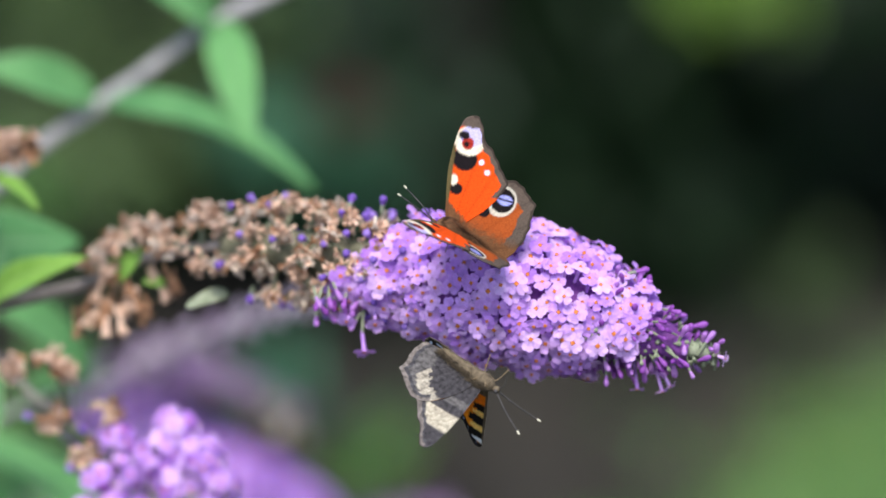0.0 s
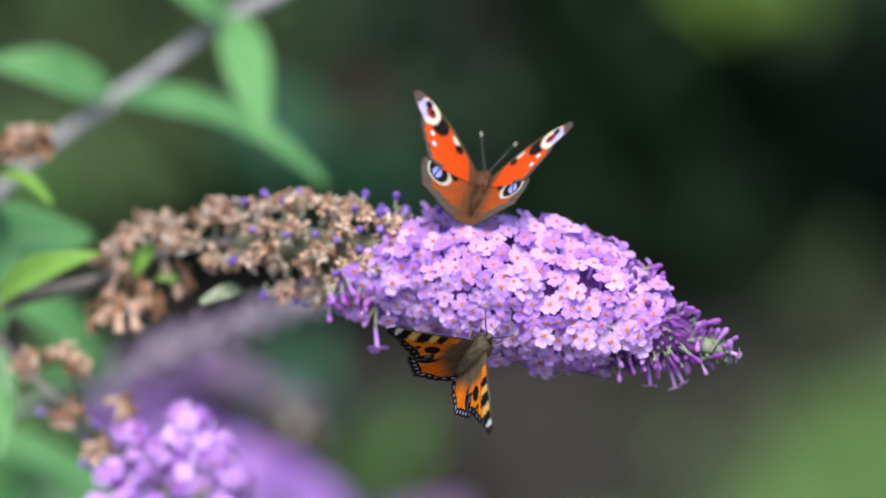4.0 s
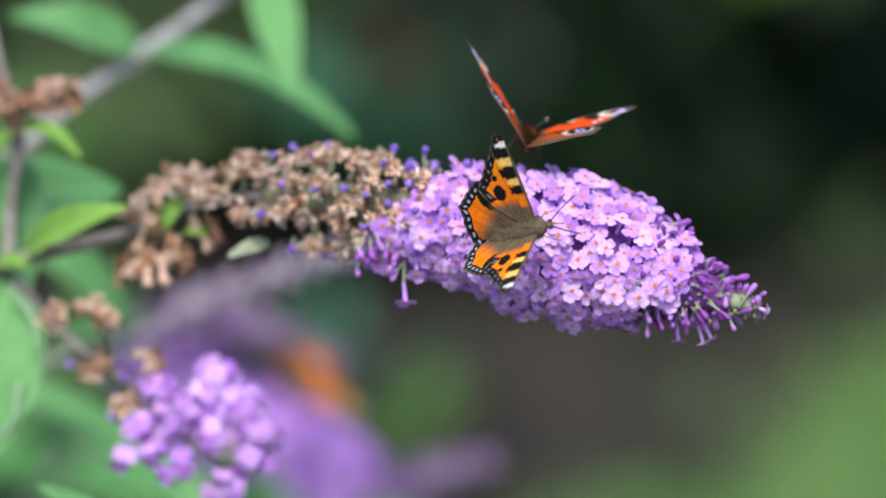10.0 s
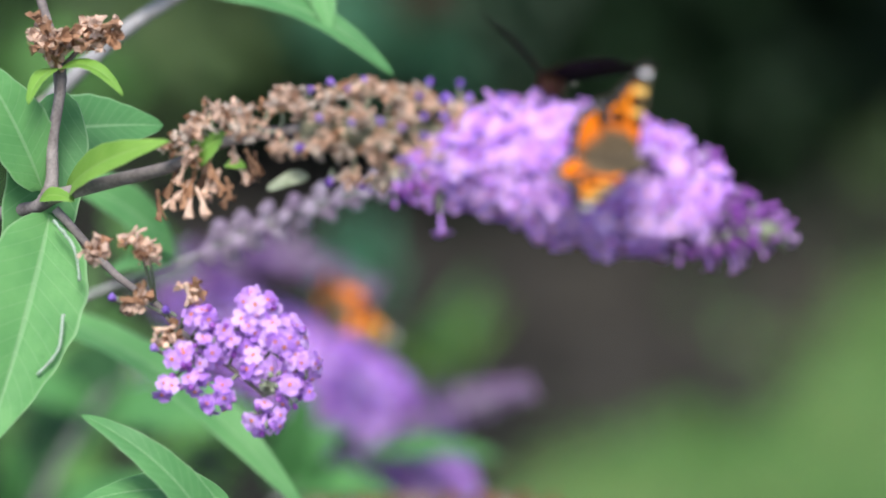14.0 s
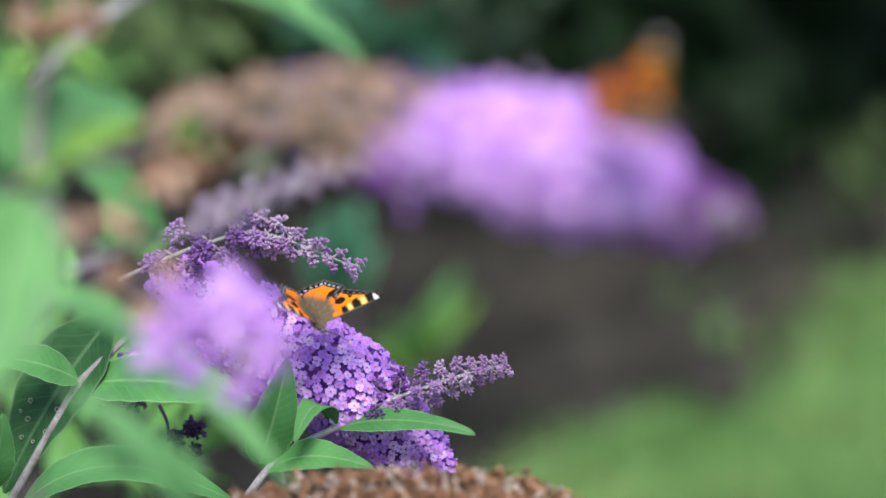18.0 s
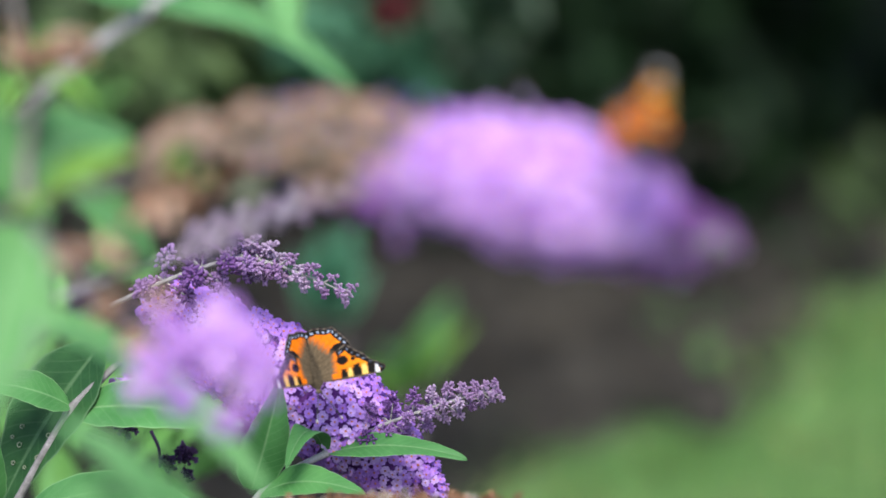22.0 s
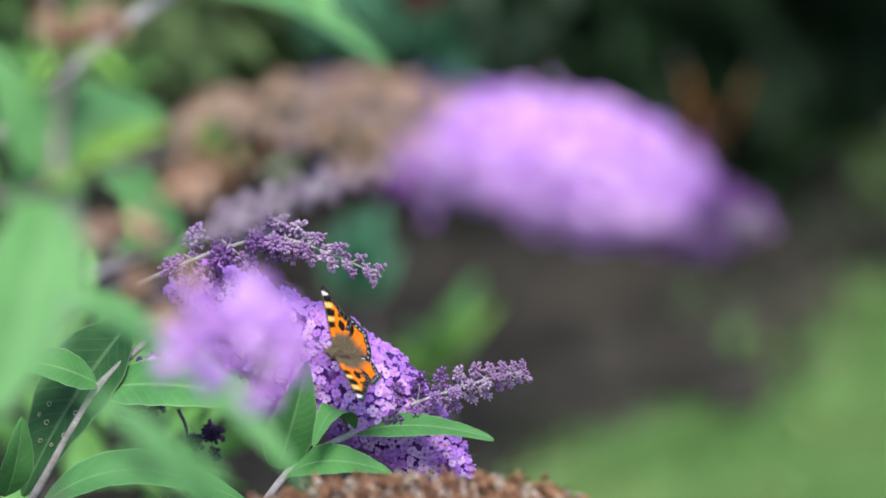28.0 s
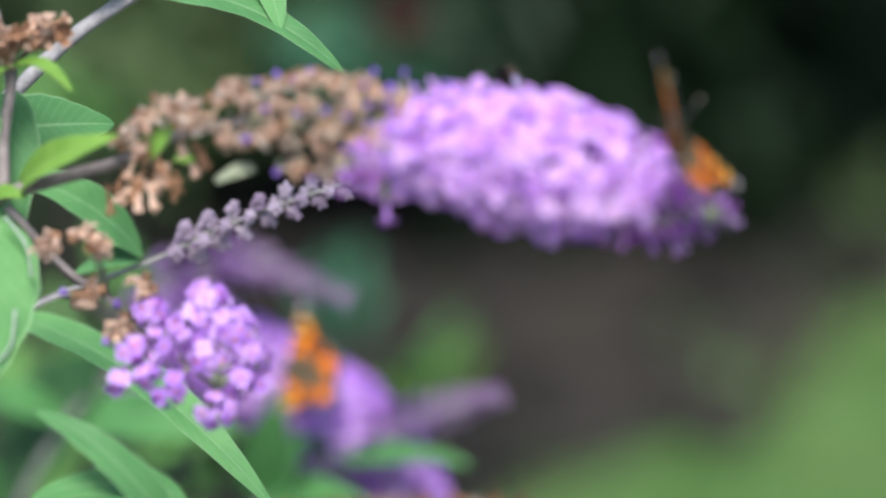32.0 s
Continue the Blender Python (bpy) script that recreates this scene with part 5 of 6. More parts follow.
def tortoiseshell_under(wing, x, y, edge, idx, n):
    dark, mid, pale = (0.06, 0.055, 0.058), (0.13, 0.12, 0.115), (0.50, 0.44, 0.33)
    m0, m1 = MARGIN[wing]
    if wing == "fore":
        c = pale if 12 < x * 0.79 + y * 0.61 < 19 else mid
        ax = x * 0.79 + y * 0.61
        if 9.6 < ax < 12.6 or ax > 19.4:
            c = dark
        if ax < 7:
            c = dark
    else:
        c = dark if math.hypot(x, y) < 11.5 + 1.6 * n else mid
        if 11.5 + 1.6 * n < math.hypot(x, y) < 15.2 + n and y > -9:
            c = (0.42, 0.37, 0.29)
    if m0 - 0.6 <= idx <= m1 + 0.8 and edge < 2.2:
        c = (0.085, 0.08, 0.085) if edge > 1.2 else (0.20, 0.17, 0.15)
    k = 1 + 0.6 * n + 0.10 * math.sin(40 * math.atan2(y + 4, x + 5)) + 0.5 * noise.noise(Vector((x * 2.6, y * 2.6, 5.0)))
    return tuple(v * k for v in c)


def peacock_top(wing, x, y, edge, idx, n):
    red, rust, black = (0.80, 0.085, 0.008), (0.40, 0.085, 0.018), (0.012, 0.009, 0.010)
    cream, blue, grey, fur = (0.90, 0.80, 0.60), (0.38, 0.40, 0.85), (0.12, 0.09, 0.07), (0.17, 0.075, 0.032)
    m0, m1 = MARGIN[wing]
    if wing == "fore":
        c = red
        ax, dn = x * 0.755 + y * 0.655, -x * 0.655 + y * 0.755
        if inside(ax, dn, 11.0, -0.6, 1.7, 1.9) < 1:
            c = black
        if inside(ax, dn, 13.6, 0.6, 1.6, 1.4) < 1:
            c = cream
        if inside(ax, dn, 20.2, -2.0, 3.6, 3.7) < 1 + 0.1 * n:
            c = black
        if inside(ax, dn, 25.6, -2.8, 4.4, 4.6) < 1:
            c = cream
        if inside(ax, dn, 27.0, -3.3, 3.1, 3.6) < 1:
            c = (0.60, 0.54, 0.88)
        if inside(ax, dn, 24.9, -2.3, 1.9, 1.8) < 1:
            c = (0.36, 0.03, 0.02)
        if inside(ax, dn, 24.6, -2.0, 0.8, 0.8) < 1:
            c = black
        if inside(ax, dn, 27.2, -0.9, 1.3, 1.6) < 1:
            c = black
        if ax > 29.6 + 0.4 * n or (dn < -7.6 and ax > 24):
            c = grey
        if dn > 1.1 and ax < 24:
            c = (0.13, 0.10, 0.04)
        if x < 4.5 + n:
            c = fur
        if m0 - 0.4 <= idx <= m1 + 0.6 and edge < 2.0 + 0.3 * n:
            c = tuple(v * (0.45 if edge < 0.7 else 1.0) for v in grey)
        if inside(x, y, 19.6, 7.6, 0.85, 0.8) < 1 or inside(x, y, 18.8, 4.2, 0.85, 0.8) < 1:
            c = (0.85, 0.82, 0.9)
    else:
        c = rust
        if m0 - 0.8 <= idx <= m1 + 0.8 and edge < 4.0 + 0.6 * n:
            c = tuple(v * (0.5 if edge < 0.8 else 1.0) for v in grey)
        if inside(x, y, 15.5, -4.6, 4.8, 4.4) < 1:
            c = (0.66, 0.60, 0.48)
        if inside(x, y, 15.9, -4.8, 3.7, 3.5) < 1:
            c = black
        if inside(x, y, 16.4, -5.2, 1.5, 2.4, 0.5) < 1 + 0.3 * n and (x - 16.4 + 0.5 * (y + 5)) ** 2 > 0.10:
            c = blue
        if inside(x, y, 9.8, -2.6, 1.8, 2.0) < 1:
            c = black
        k = min(max((7.5 + 1.5 * n - x - 0.3 * (y + 8)) / 3.5, 0), 1)
        c = tuple(a + (b - a) * k for a, b in zip(c, fur))
    return c


def peacock_under(wing, x, y, edge, idx, n):
    lines = 0.5 + 0.5 * math.sin(3.2 * math.hypot(x, y) + 3 * n)
    k = 0.55 + 0.5 * lines
    return (0.020 * k, 0.016 * k, 0.016 * k)


PAINT = {"tortoiseshell": (tortoiseshell_top, tortoiseshell_under), "peacock": (peacock_top, peacock_under)}


def scale_mat(name):
    m, nt, b = mat(name, 0.8, 0.08)
    a = nt.nodes.new("ShaderNodeAttribute")
    a.attribute_name = "scales"
    fine = ramp(nt, noise_of(nt, 2600, 2), [(0.3, (0.72, 0.72, 0.72)), (0.7, (1.12, 1.12, 1.12))])
    col = mixed(nt, 1.0, a.outputs["Color"], fine, "MULTIPLY")
    nt.links.new(col, b.inputs["Base Color"])
    bump(nt, b, noise_of(nt, 1500, 3), 0.25, 0.0002)
    thin(nt, b, col, 0.18)
    return m


WING_SCALES = scale_mat("wing_scales")
FUR_T = plain_mat("olive_brown_fur", (0.07, 0.052, 0.032), (0.19, 0.145, 0.09), 700, 0.95, 0.0006)
FUR_P = plain_mat("rusty_brown_fur", (0.09, 0.045, 0.02), (0.23, 0.11, 0.05), 700, 0.95, 0.0006)
DARK_HORN = plain_mat("dark_horn", (0.03, 0.027, 0.026), (0.08, 0.072, 0.068), 900, 0.5)
PALE_TIP = plain_mat("pale_club", (0.55, 0.5, 0.35), (0.7, 0.66, 0.5), 900, 0.6)
LEG = plain_mat("pale_brown_leg", (0.16, 0.11, 0.06), (0.3, 0.22, 0.13), 900, 0.6)


def wing_mesh(name, species, wing, side, scale):
    outline = closed_line((FORE if wing == "fore" else HIND)[species], 150)
    cx, cy = FAN[wing]
    top, under = PAINT[species]
    m0, m1 = MARGIN[wing]
    rings = 44
    verts, faces, cols = [(cx, cy, 0.0)], [], {}
    info = [(cx, cy, 9.0, 0.0)]
    n_out = len(outline)
    for r in range(1, rings + 1):
        q = (r / rings) ** 0.85
        for x, y, idx in outline:
            if m0 <= idx <= m1 and wing == "hind" or m0 <= idx <= m1:
                ph = idx - math.floor(idx)
                k = 1 + 0.012 * math.cos(2 * math.pi * ph)
            else:
                k = 1.0
            px, py = cx + (x * 1.0 - cx) * q * k, cy + (y - cy) * q * k
            d = math.hypot(x - cx, y - cy) * (1 - q) * 0.93
            verts.append((px, py, 0.0))
            info.append((px, py, d, idx))
    out = []
    for px, py, _ in verts:
        bow = 0.5 * math.sin(min(px / 22, 1) * math.pi) + 0.10 * math.sin(3.0 * math.atan2(py + 6, px + 6) * 4)
        out.append((px, py, bow))
    nv = len(out)
    c, sn = math.cos(radians(SWEEP[species][wing])), math.sin(radians(SWEEP[species][wing]))
    out = [(x * c - y * sn, x * sn + y * c, z) for x, y, z in out]
    both = [(x * side * scale, y * scale, (z + 0.06) * scale) for x, y, z in out] + [(x * side * scale, y * scale, (z - 0.06) * scale) for x, y, z in out]
    for j in range(n_out):
        j2 = (j + 1) % n_out
        quads = [(0, 1 + j, 1 + j2)]
        for r in range(rings - 1):
            a = 1 + r * n_out
            quads.append((a + j, a + n_out + j, a + n_out + j2, a + j2))
        for q in quads:
            flip = q if side > 0 else q[::-1]
            faces.append(flip[::-1] if False else flip)
            faces.append(tuple(nv + k for k in flip[::-1]))
        a = 1 + (rings - 1) * n_out
        faces.append((a + j, nv + a + j, nv + a + j2, a + j2))
    me = mesh_of(name, both, faces, [WING_SCALES])
    colour = me.color_attributes.new("scales", "FLOAT_COLOR", "POINT")
    vals = []
    for paint in (top, under):
        for x, y, d, idx in info:
            n = noise.noise(Vector((x * 0.9, y * 0.9, 3.0 if paint is top else 9.0)))
            # scales blur the borders of the marks
            mix = [0.0, 0.0, 0.0]
            for k in range(5):
                j = noise.noise_vector(Vector((x * 4.0, y * 4.0, k * 7.0))) * 0.42
                for i, v in enumerate(paint(wing, x + j.x, y + j.y, d, idx, n)):
                    mix[i] += v / 5
            vein = 1 - 0.16 * max(0.0, math.cos(26 * math.atan2(y + 4, x + 6))) ** 6
            vals += [v * vein for v in mix] + [1.0]
    colour.data.foreach_set("color", vals)
    return me


def lathe(prof, sides, rough=0.0):
    """Body turned about the y axis from (y, half width, half height, z) stops."""
    verts, faces = [], []
    for k, (y, rx, rz, z0) in enumerate(prof):
        for j in range(sides):
            a = 2 * math.pi * j / sides
            q = 1 + rough * noise.noise(Vector((k * 1.3, math.cos(a) * 2.5, math.sin(a) * 2.5)))
            verts.append((rx * q * math.cos(a), y, z0 + rz * q * math.sin(a)))
    for k in range(len(prof) - 1):
        for j in range(sides):
            j2 = (j + 1) % sides
            faces.append((k * sides + j, k * sides + j2, (k + 1) * sides + j2, (k + 1) * sides + j))
    faces.append(tuple(range(sides))[::-1])
    faces.append(tuple((len(prof) - 1) * sides + j for j in range(sides)))
    return verts, faces


def fur_tufts(prof, count, ln, seed):
    rs = random.Random(seed)
    verts, faces = [], []
    for _ in range(count):
        k = rs.uniform(0, len(prof) - 1.01)
        i, u = int(k), k - int(k)
        y, rx, rz, z0 = [a + (b - a) * u for a, b in zip(prof[i], prof[i + 1])]
        a = rs.uniform(-0.4, math.pi + 0.4)
        p = Vector((rx * math.cos(a), y, z0 + rz * math.sin(a)))
        d = Vector((math.cos(a), -1.3 + rs.uniform(-0.3, 0.3), math.sin(a))).normalized() * ln * rs.uniform(0.5, 1.2)
        w = Vector((0, 0, 1)).cross(d).normalized() * ln * 0.035
        b = len(verts)
        verts += [p - w, p + w, p + d]
        faces.append((b, b + 1, b + 2))
    return verts, faces


def butterfly(species, label, size, fur, plump):
    s = 0.001 * size
    th = thing("butterfly", label, "butterfly")
    prof = [(5.2 * s, 0.8 * s, 0.8 * s, 0.2 * s), (4 * s, 2.1 * s, 1.9 * s, 0.1 * s), (1.5 * s, 2.7 * s, 2.4 * s, 0.1 * s), (-1.5 * s, 2.3 * s, 2.1 * s, 0), (-3.2 * s, 1.7 * s, 1.6 * s, -0.2 * s),
            (-5 * s, 1.5 * s, 1.6 * s, -0.3 * s), (-8 * s, 1.4 * s, 1.5 * s, -0.5 * s), (-11 * s, 0.9 * s, 1.0 * s, -0.8 * s), (-12.6 * s, 0.3 * s, 0.4 * s, -1.0 * s)]
    prof = [(y, rx * plump, rz * plump, z) for y, rx, rz, z in prof]
    v, f = lathe(prof, 14, 0.12)
    part("body", mesh_of("body", v, f, [fur]), th, "furry brown thorax and abdomen")
    v, f = fur_tufts(prof, 2600, 2.3 * s, 5)
    part("fur", mesh_of("fur", v, f, [fur], smooth=False), th, "long soft hair on the back")
    v, f = blob(8, 10, 1.15 * s, 1.0 * s, 1.05 * s, 0.1)
    head = part("head", mesh_of("head", v, f, [fur]), th, m=Matrix.Translation((0, 6.0 * s, 0.1 * s)))
    for side in (1, -1):
        v, f = blob(8, 10, 0.55 * s, 0.6 * s, 0.65 * s)
        part("eye", mesh_of("eye", v, f, [DARK_HORN]), head, "round dark eye", Matrix.Translation((side * 0.85 * s, 0.25 * s, 0.1 * s)))
        line = [(side * 0.5 * s, 6.6 * s, 0.6 * s), (side * 2.8 * s, 11.8 * s, 2.4 * s), (side * 5.4 * s, 18.4 * s, 4.0 * s)]
        v, f = tube(line, 0.22 * s, 0.19 * s, 14, 6, 0)
        ant = part("antenna", mesh_of("antenna", v, f, [DARK_HORN]), th, "thin dark antenna with a pale club")
        v, f = blob(6, 8, 0.32 * s, 0.32 * s, 0.75 * s)
        part("club", mesh_of("club", v, f, [PALE_TIP]), ant, m=Matrix.Translation(line[2]) @ frame_to(Vector(line[2]) - Vector(line[1])))
        for y0, y1, x1 in ((2.5, 5.5, 4.2), (0.5, -1.5, 5.2)):
            v, f = tube([(side * 1.2 * s, y0 * s, -1.0 * s), (side * x1 * 0.7 * s, (y0 + y1) / 2 * s, -0.6 * s), (side * x1 * s, y1 * s, -4.8 * s)], 0.22 * s, 0.12 * s, 8, 5, 0)
            part("leg", mesh_of("leg", v, f, [LEG]), th, "thin pale leg")
    v, f = tube([(0, 6.6 * s, -0.7 * s), (0, 7.6 * s, -2.5 * s), (0, 7.2 * s, -5.0 * s)], 0.14 * s, 0.10 * s, 10, 5, 0)
    part("proboscis", mesh_of("proboscis", v, f, [DARK_HORN]), th, "thin dark tongue dipped into the florets")
    wings = {}
    for side, key in ((1, "right"), (-1, "left")):
        wings[key] = [part("hindwing", wing_mesh("hindwing", species, "hind", side, s), th, m=Matrix.Translation((side * 1.4 * s, -0.5 * s, 0.9 * s))),
                      part("forewing", wing_mesh("forewing", species, "fore", side, s), th, m=Matrix.Translation((side * 1.4 * s, 1.5 * s, 1.2 * s)))]
    return th, wings


def fly(made, rows):
    """rows: seconds, place, turn in degrees, lift of the left and right wings in degrees."""
    th, wings = made
    walk(th, [(t, pose(x, y, z, a, b, c)) for t, x, y, z, a, b, c, _, _ in rows])
    for key, sign, k in (("left", 1, 7), ("right", -1, 8)):
        for w in wings[key]:
            at = w.location.copy()
            walk(w, [(r[0], pose(at.x, at.y, at.z, 0, sign * r[k], 0)) for r in rows])


FLY_A = [
    (0, 0.00804, 1.30047, 0.93888, 26.6, 4.3, 80.6, 6, 69),
    (1, 0.00648, 1.30147, 0.94095, 27.7, -12.3, 52.7, 38, 40),
    (2, 0.01003, 1.30256, 0.94538, 43.5, -3.4, 18.9, 32, 33),
    (3, 0.01426, 1.32625, 0.94071, 16.6, 11.2, -15.6, 29, 53),
    (4, 0.01254, 1.32663, 0.94168, 24.7, 13.8, -10.3, 38, 50),
    (7, 0.01794, 1.32687, 0.94230, -3.5, 15.4, -3.2, 44, 26),
    (8, 0.01729, 1.32685, 0.94227, -4.9, 14.6, -3, 45, 27),
    (9, 0.01712, 1.32693, 0.94220, -7.8, 12.4, -2.9, 46, 29),
    (10, 0.01703, 1.32723, 0.94256, -6.8, 13.1, -1.6, 44, 26),
    (11, 0.01580, 1.32683, 0.94133, -10.3, 2.7, -2.4, 36, 21),
    (12, 0.01564, 1.32652, 0.94016, -22.2, -5.7, -19.7, 52, 13),
    (13, 0.01542, 1.32693, 0.94090, -23.1, -4.2, -9.5, 51, 12),
    (14, 0.01476, 1.32670, 0.93884, -28.7, -2.9, -5.6, 49, 11),
    (14.7, 0.01900, 1.35598, 0.90105, -5, 9.3, 44.4, 89, 89),
    (32, 0.01900, 1.35598, 0.90105, -5, 9.3, 44.4, 89, 89),
]
FLY_B = [
    (0, 0.01487, 1.27607, 0.90832, -156.1, -0.7, 58.8, 22, 67),
    (1, 0.01014, 1.27697, 0.91087, -107, 72.1, 119.3, 81, 20),
    (2, 0.01125, 1.27719, 0.91125, -169.3, 57.6, 46.1, 62, 38),
    (3, 0.01284, 1.27722, 0.91160, 115.2, 45, -14.3, 51, 42),
    (4, 0.01178, 1.27806, 0.91450, 113.6, 38.7, -19.3, 43, 51),
    (7, 0.01141, 1.28186, 0.92625, 109.3, 39.7, -25.5, 13, 61),
    (8, 0.01045, 1.28132, 0.92473, 106.8, 36, -26.4, 14, 62),
    (9, 0.01608, 1.28337, 0.93111, 92.7, 41.7, -43.4, 9, 49),
    (10, 0.01761, 1.28376, 0.93205, 54.3, 62.5, -69.1, 28, 50),
    (11, 0.02199, 1.28378, 0.93238, 5.8, 59.4, -117.3, 32, 50),
    (12, 0.02760, 1.28397, 0.93260, -10.1, 44.5, -131.1, 22, 27),
    (13, 0.03217, 1.28374, 0.93189, 4.2, 53.3, -122.3, 29, 38),
    (14, 0.03372, 1.28327, 0.93118, 3, 50.8, -122.2, 24, 39),
    (15, 0.03681, 1.28275, 0.94187, 3, 50.8, -122.2, 12, 60),
    (18, 0.04808, 1.28169, 0.93750, 0, 64, -105, 36, 74),
    (19, 0.05865, 1.27856, 0.92800, 0, 64, -105, 36, 70),
    (20, 0.06797, 1.28126, 0.93900, -6, 66, -82, 54, 58),
    (20.5, 0.06187, 1.28073, 0.93492, -15.6, -3.1, -61.6, 89, 90),
    (21, 0.06052, 1.27877, 0.92946, -15.4, -3.1, -61.6, 89, 90),
    (22, 0.05232, 1.28046, 0.93427, -15.1, 19.6, -62.6, 39, 51),
    (23, 0.05264, 1.28095, 0.93563, -13.3, 14.5, -47.3, 45, 37),
    (24, 0.05358, 1.28174, 0.93743, 24.2, 9.1, -5.2, 50, 32),
    (27, 0.05289, 1.28238, 0.93816, -6.9, -8.4, -9.9, 64, 40),
    (28, 0.05925, 1.28062, 0.93312, -7.6, -16, -3, 84, 48),
    (29, 0.06126, 1.28032, 0.93277, -6.9, -8.7, -10.1, 64, 40),
    (30, 0.06711, 1.27899, 0.92900, -7.5, -15.9, -3.3, 84, 48),
    (31, 0.06564, 1.27987, 0.93141, -7.4, -15.8, -3.2, 84, 48),
    (32, 0.05821, 1.28160, 0.93347, 26.7, 40.4, 18, 33, -8),
]
FLY_C = [
    (0, -0.05955, 1.78438, 0.70867, -57.3, -36.6, -144.3, 86, 86),
    (4.5, -0.05965, 1.78427, 0.70838, -57.2, -36.5, -144.3, 86, 86),
    (6.5, -0.05945, 1.78429, 0.70842, -57.1, -36.4, -144.3, 35, 25),
    (9, -0.06053, 1.78429, 0.70854, -57.5, -36.9, -144.3, 20, 20),
    (11, -0.05945, 1.78418, 0.70811, -57.1, -36.4, -144.3, 45, 35),
    (13, -0.05931, 1.78414, 0.70801, -57.2, -36.5, -144.3, 70, 40),
    (15, -0.06344, 1.78324, 0.7081, -57.5, -36.8, -144.2, 15, 17),
    (17.5, -0.05916, 1.79237, 0.69608, -22.1, -5.5, -151.5, 23, 25),
    (18, -0.05911, 1.79234, 0.69589, -21.4, -4, -151.3, 29, 31),
    (19, -0.05891, 1.79209, 0.69519, -21.7, 6.5, -124.3, 20, 16),
    (20, -0.05662, 1.79089, 0.69121, -27.4, -0.4, -134.9, 31, 17),
    (21, -0.05587, 1.79021, 0.68877, -36.5, 7.4, -143.4, 29, 28),
    (22, -0.05666, 1.78894, 0.68507, -57.7, -0.2, -153.1, 30, 30),
    (23, -0.05762, 1.78816, 0.68283, -59.7, -17.9, -155.9, 16, 19),
    (24, -0.05901, 1.78790, 0.68249, -66.2, -19.3, -165.8, 30, 33),
    (27, -0.06231, 1.78767, 0.68297, -32.2, -47.4, 152.6, 38, 37),
    (28, -0.05896, 1.78892, 0.68636, 35.8, -52.5, 102.5, 28, -3),
    (29, -0.06046, 1.78940, 0.68737, 19.7, -33.3, 98.3, 20, 29),
    (30, -0.06146, 1.79013, 0.68932, 50.1, -36.6, 66.3, 18, 14),
    (31, -0.06516, 1.79009, 0.68936, 29, -35.8, 81.9, 15, 22),
    (32, -0.06477, 1.79038, 0.68894, 30.1, -35.6, 80.9, 15, 22),
]
FOCUS = [
    (0, 0.0058, 1.2936, 0.9366),
    (13, -0.0004, 1.2861, 0.9139),
    (13.5, -0.0063, 1.3400, 0.8890),
    (14, -0.0155, 1.4150, 0.8620),
    (14.3, -0.0139, 1.4510, 0.8498),
    (14.6, -0.0127, 1.4921, 0.8346),
    (15, -0.0122, 1.5424, 0.8179),
    (15.4, -0.0104, 1.6432, 0.7802),
    (16.2, -0.0117, 1.7981, 0.7254),
    (17, -0.0130, 1.8372, 0.7115),
    (31, -0.0152, 1.8392, 0.7173),
    (31.2, -0.0122, 1.6705, 0.7759),
    (31.4, -0.0099, 1.5600, 0.8141),
    (31.7, -0.0070, 1.5181, 0.8284),
    (32, -0.0039, 1.4700, 0.8450),
]

# the near branch sways: seconds, metres sideways and upwards
SWAY = [(0, 0, 0), (14, 0, 0), (15, -0.001, -0.0005), (17.5, -0.003, -0.0018), (20, -0.002, -0.0022), (20.5, -0.007, -0.002), (21.2, -0.007, -0.0026), (22, -0.003, -0.003),
        (22.4, -0.005, -0.003), (23.6, -0.002, -0.0025), (31, -0.002, -0.002), (31.5, -0.003, -0.001), (32, -0.0035, -0.0005)]


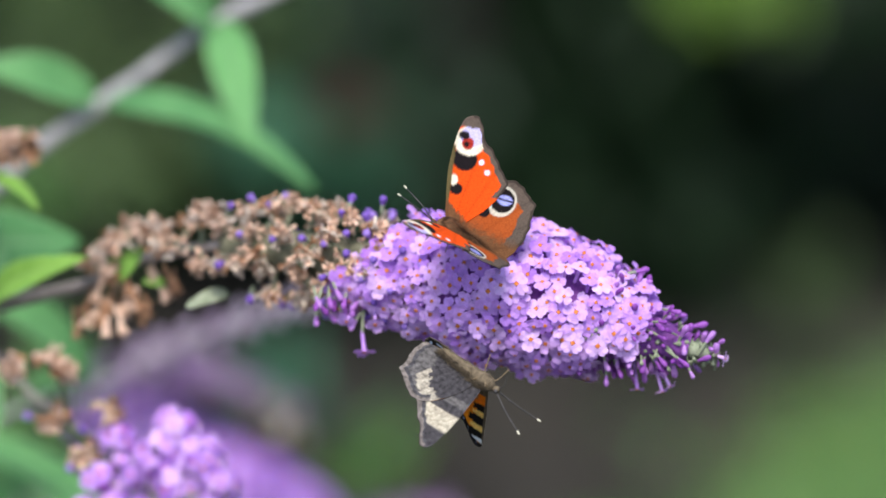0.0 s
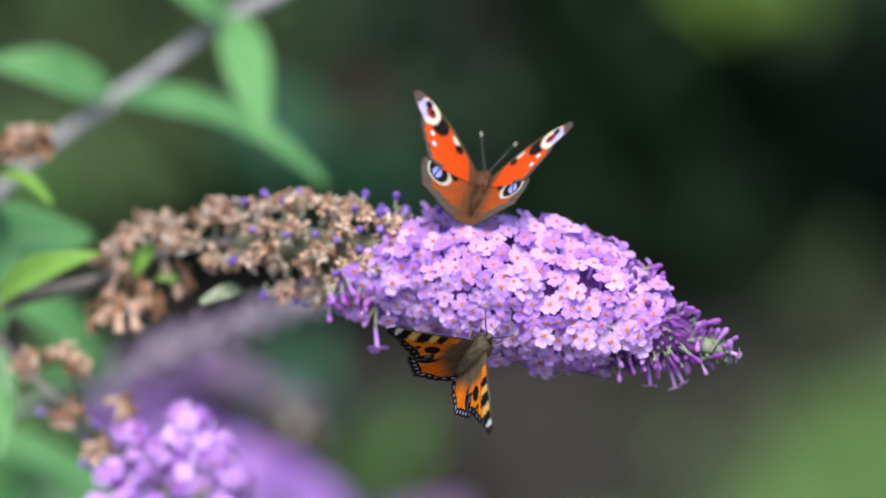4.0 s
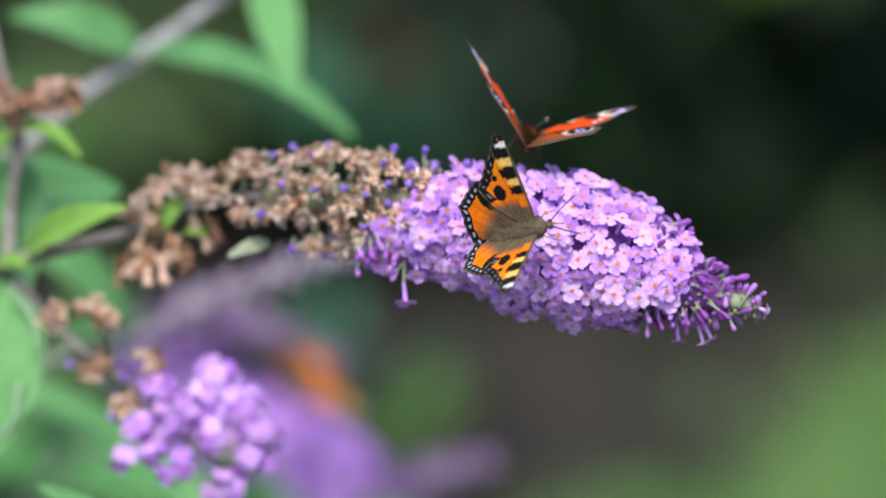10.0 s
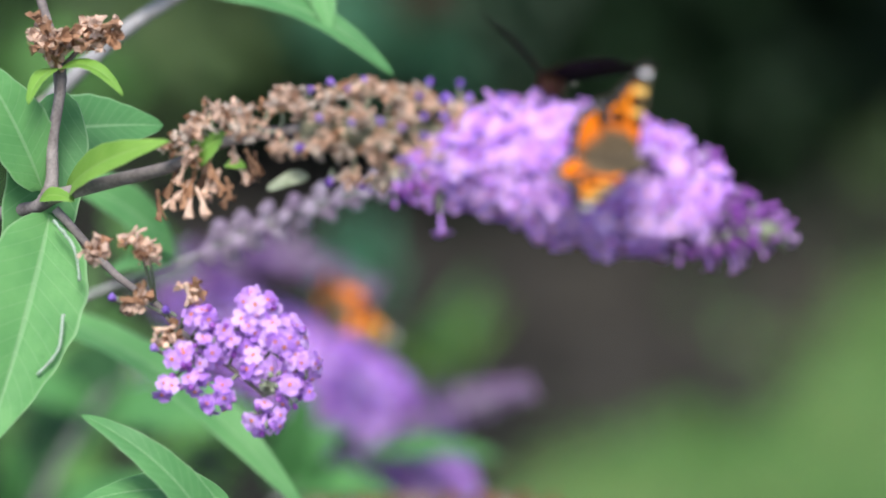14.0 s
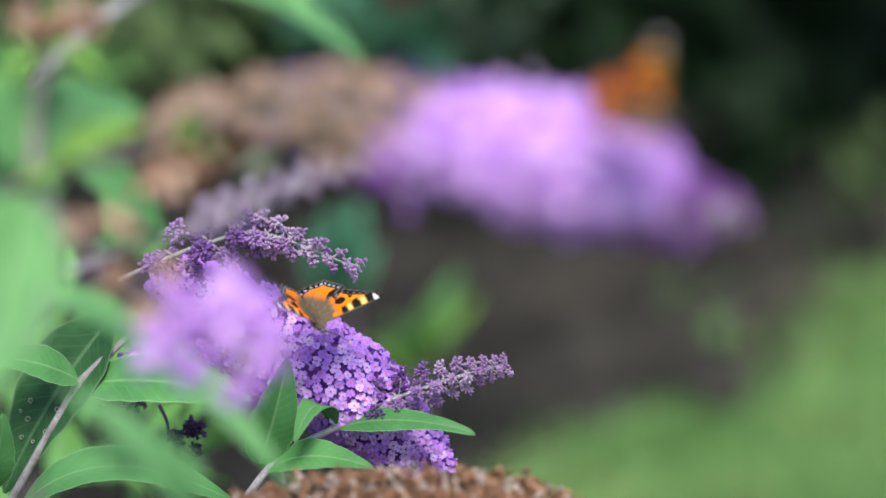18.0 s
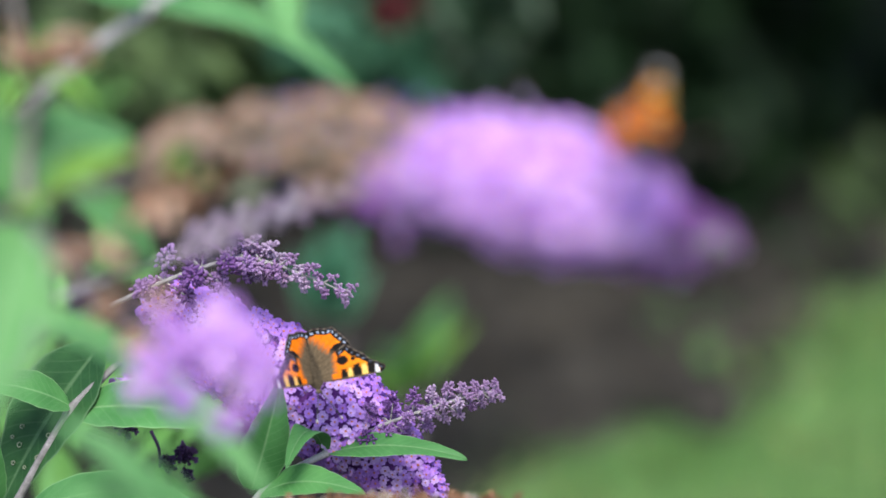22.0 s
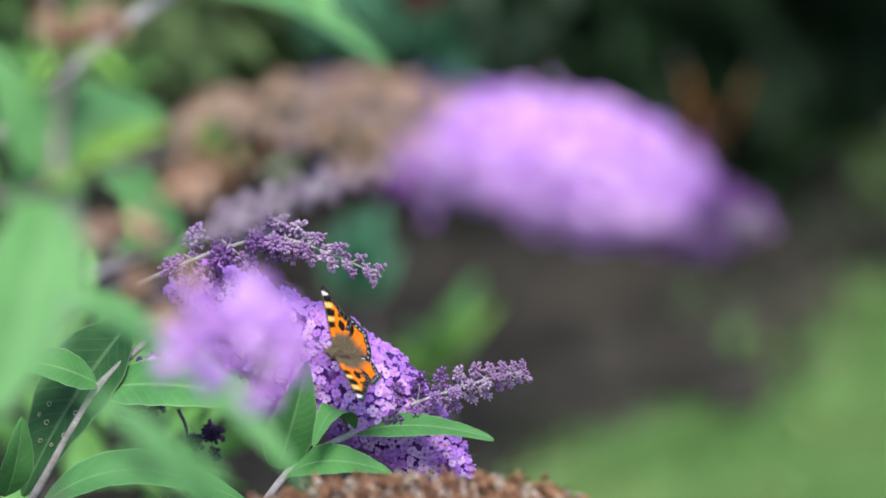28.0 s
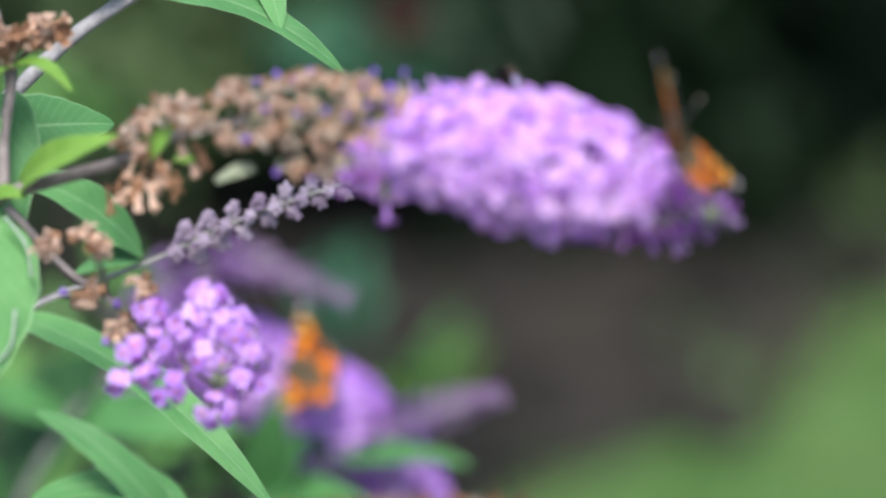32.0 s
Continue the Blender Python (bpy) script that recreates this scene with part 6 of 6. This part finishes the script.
def motions():
    for ob in NEAR_BRANCH:
        at = ob.location.copy()
        walk(ob, [(t, pose(at.x + dx, at.y, at.z + dz)) for t, dx, dz in SWAY])
    fly(butterfly("peacock", "red peacock butterfly with blue eyespots on a flower spike", 0.86, FUR_P, 1.5), FLY_A)
    fly(butterfly("tortoiseshell", "orange tortoiseshell butterfly feeding on the lilac spike", 0.95, FUR_T, 0.9), FLY_B)
    fly(butterfly("tortoiseshell", "orange tortoiseshell butterfly on the violet flower", 0.95, FUR_T, 0.9), FLY_C)
    walk(focus_mark, [(t, pose(x, y, z)) for t, x, y, z in FOCUS])

build_setting()
build_background()
set_off(near_spike(), NEAR_AT)
set_off(lower_spike(), NEAR_AT)
far_spike()
bottom_spike()
BUD_O = Vector((-0.1425, 1.5067, 0.8098))


def bud_at(x, y, z):
    """Places along the mauve spike, from its foot."""
    return BUD_O + Vector((x, y, z)) * 1.25


set_off(bud_spike("mauve unopened spike above its green leaves", [bud_at(0, 0, 0), bud_at(0.0169, 0.0023, 0.0063), bud_at(0.0365, 0.0047, 0.0127), bud_at(0.0591, 0.0033, 0.0236), bud_at(0.0903, 0.0022, 0.0349), bud_at(0.1249, 0.0011, 0.0463)], 0.0011, (0.0030, 0.0014), MAUVE_BUD, 0.44, 26, 81,
          tip_petal=MAUVE_BUD, leaves=[(bud_at(0.0339, 0.0050, 0.0138), bud_at(-0.0065, -0.0054, 0.0420), (0.4, -0.6, 0.7), 0.0125, 0.3, LEAF, "long green leaf"),
           (bud_at(0.0009, 0, 0), bud_at(0.0700, -0.0600, -0.0322), (0.3, -0.5, 0.8), 0.0135, 0.2, LEAF, "long green leaf"),
           (bud_at(0.0330, 0.0049, 0.0135), bud_at(0.0176, -0.0060, 0.0129), (0, -0.6, 0.8), 0.006, 0.2, LEAF, "")]), MID_AT)
bud_spike("purple unopened spike on a pale stem", [(-0.1364, 1.8300, 0.6990), (-0.1129, 1.8262, 0.7112), (-0.0914, 1.8266, 0.7186), (-0.0806, 1.8259, 0.7196), (-0.0634, 1.8242, 0.7143), (-0.0455, 1.8252, 0.7060)], 0.0010, (0.0056, 0.0021), PLUM_BUD, 0.10, 18, 91, count=80, bud_r=0.0007)
bud_spike("purple unopened spike over a violet flower", [(-0.0522, 1.8094, 0.6469), (-0.0392, 1.8118, 0.6537), (-0.0190, 1.8101, 0.6628), (-0.0020, 1.8077, 0.6695), (0.0112, 1.8050, 0.6738)], 0.0010, (0.0045, 0.0019), PLUM_BUD, 0.2, 18, 101, count=70, bud_r=0.00055)
near_stems()
far_stems()
bush_canes()
motions()
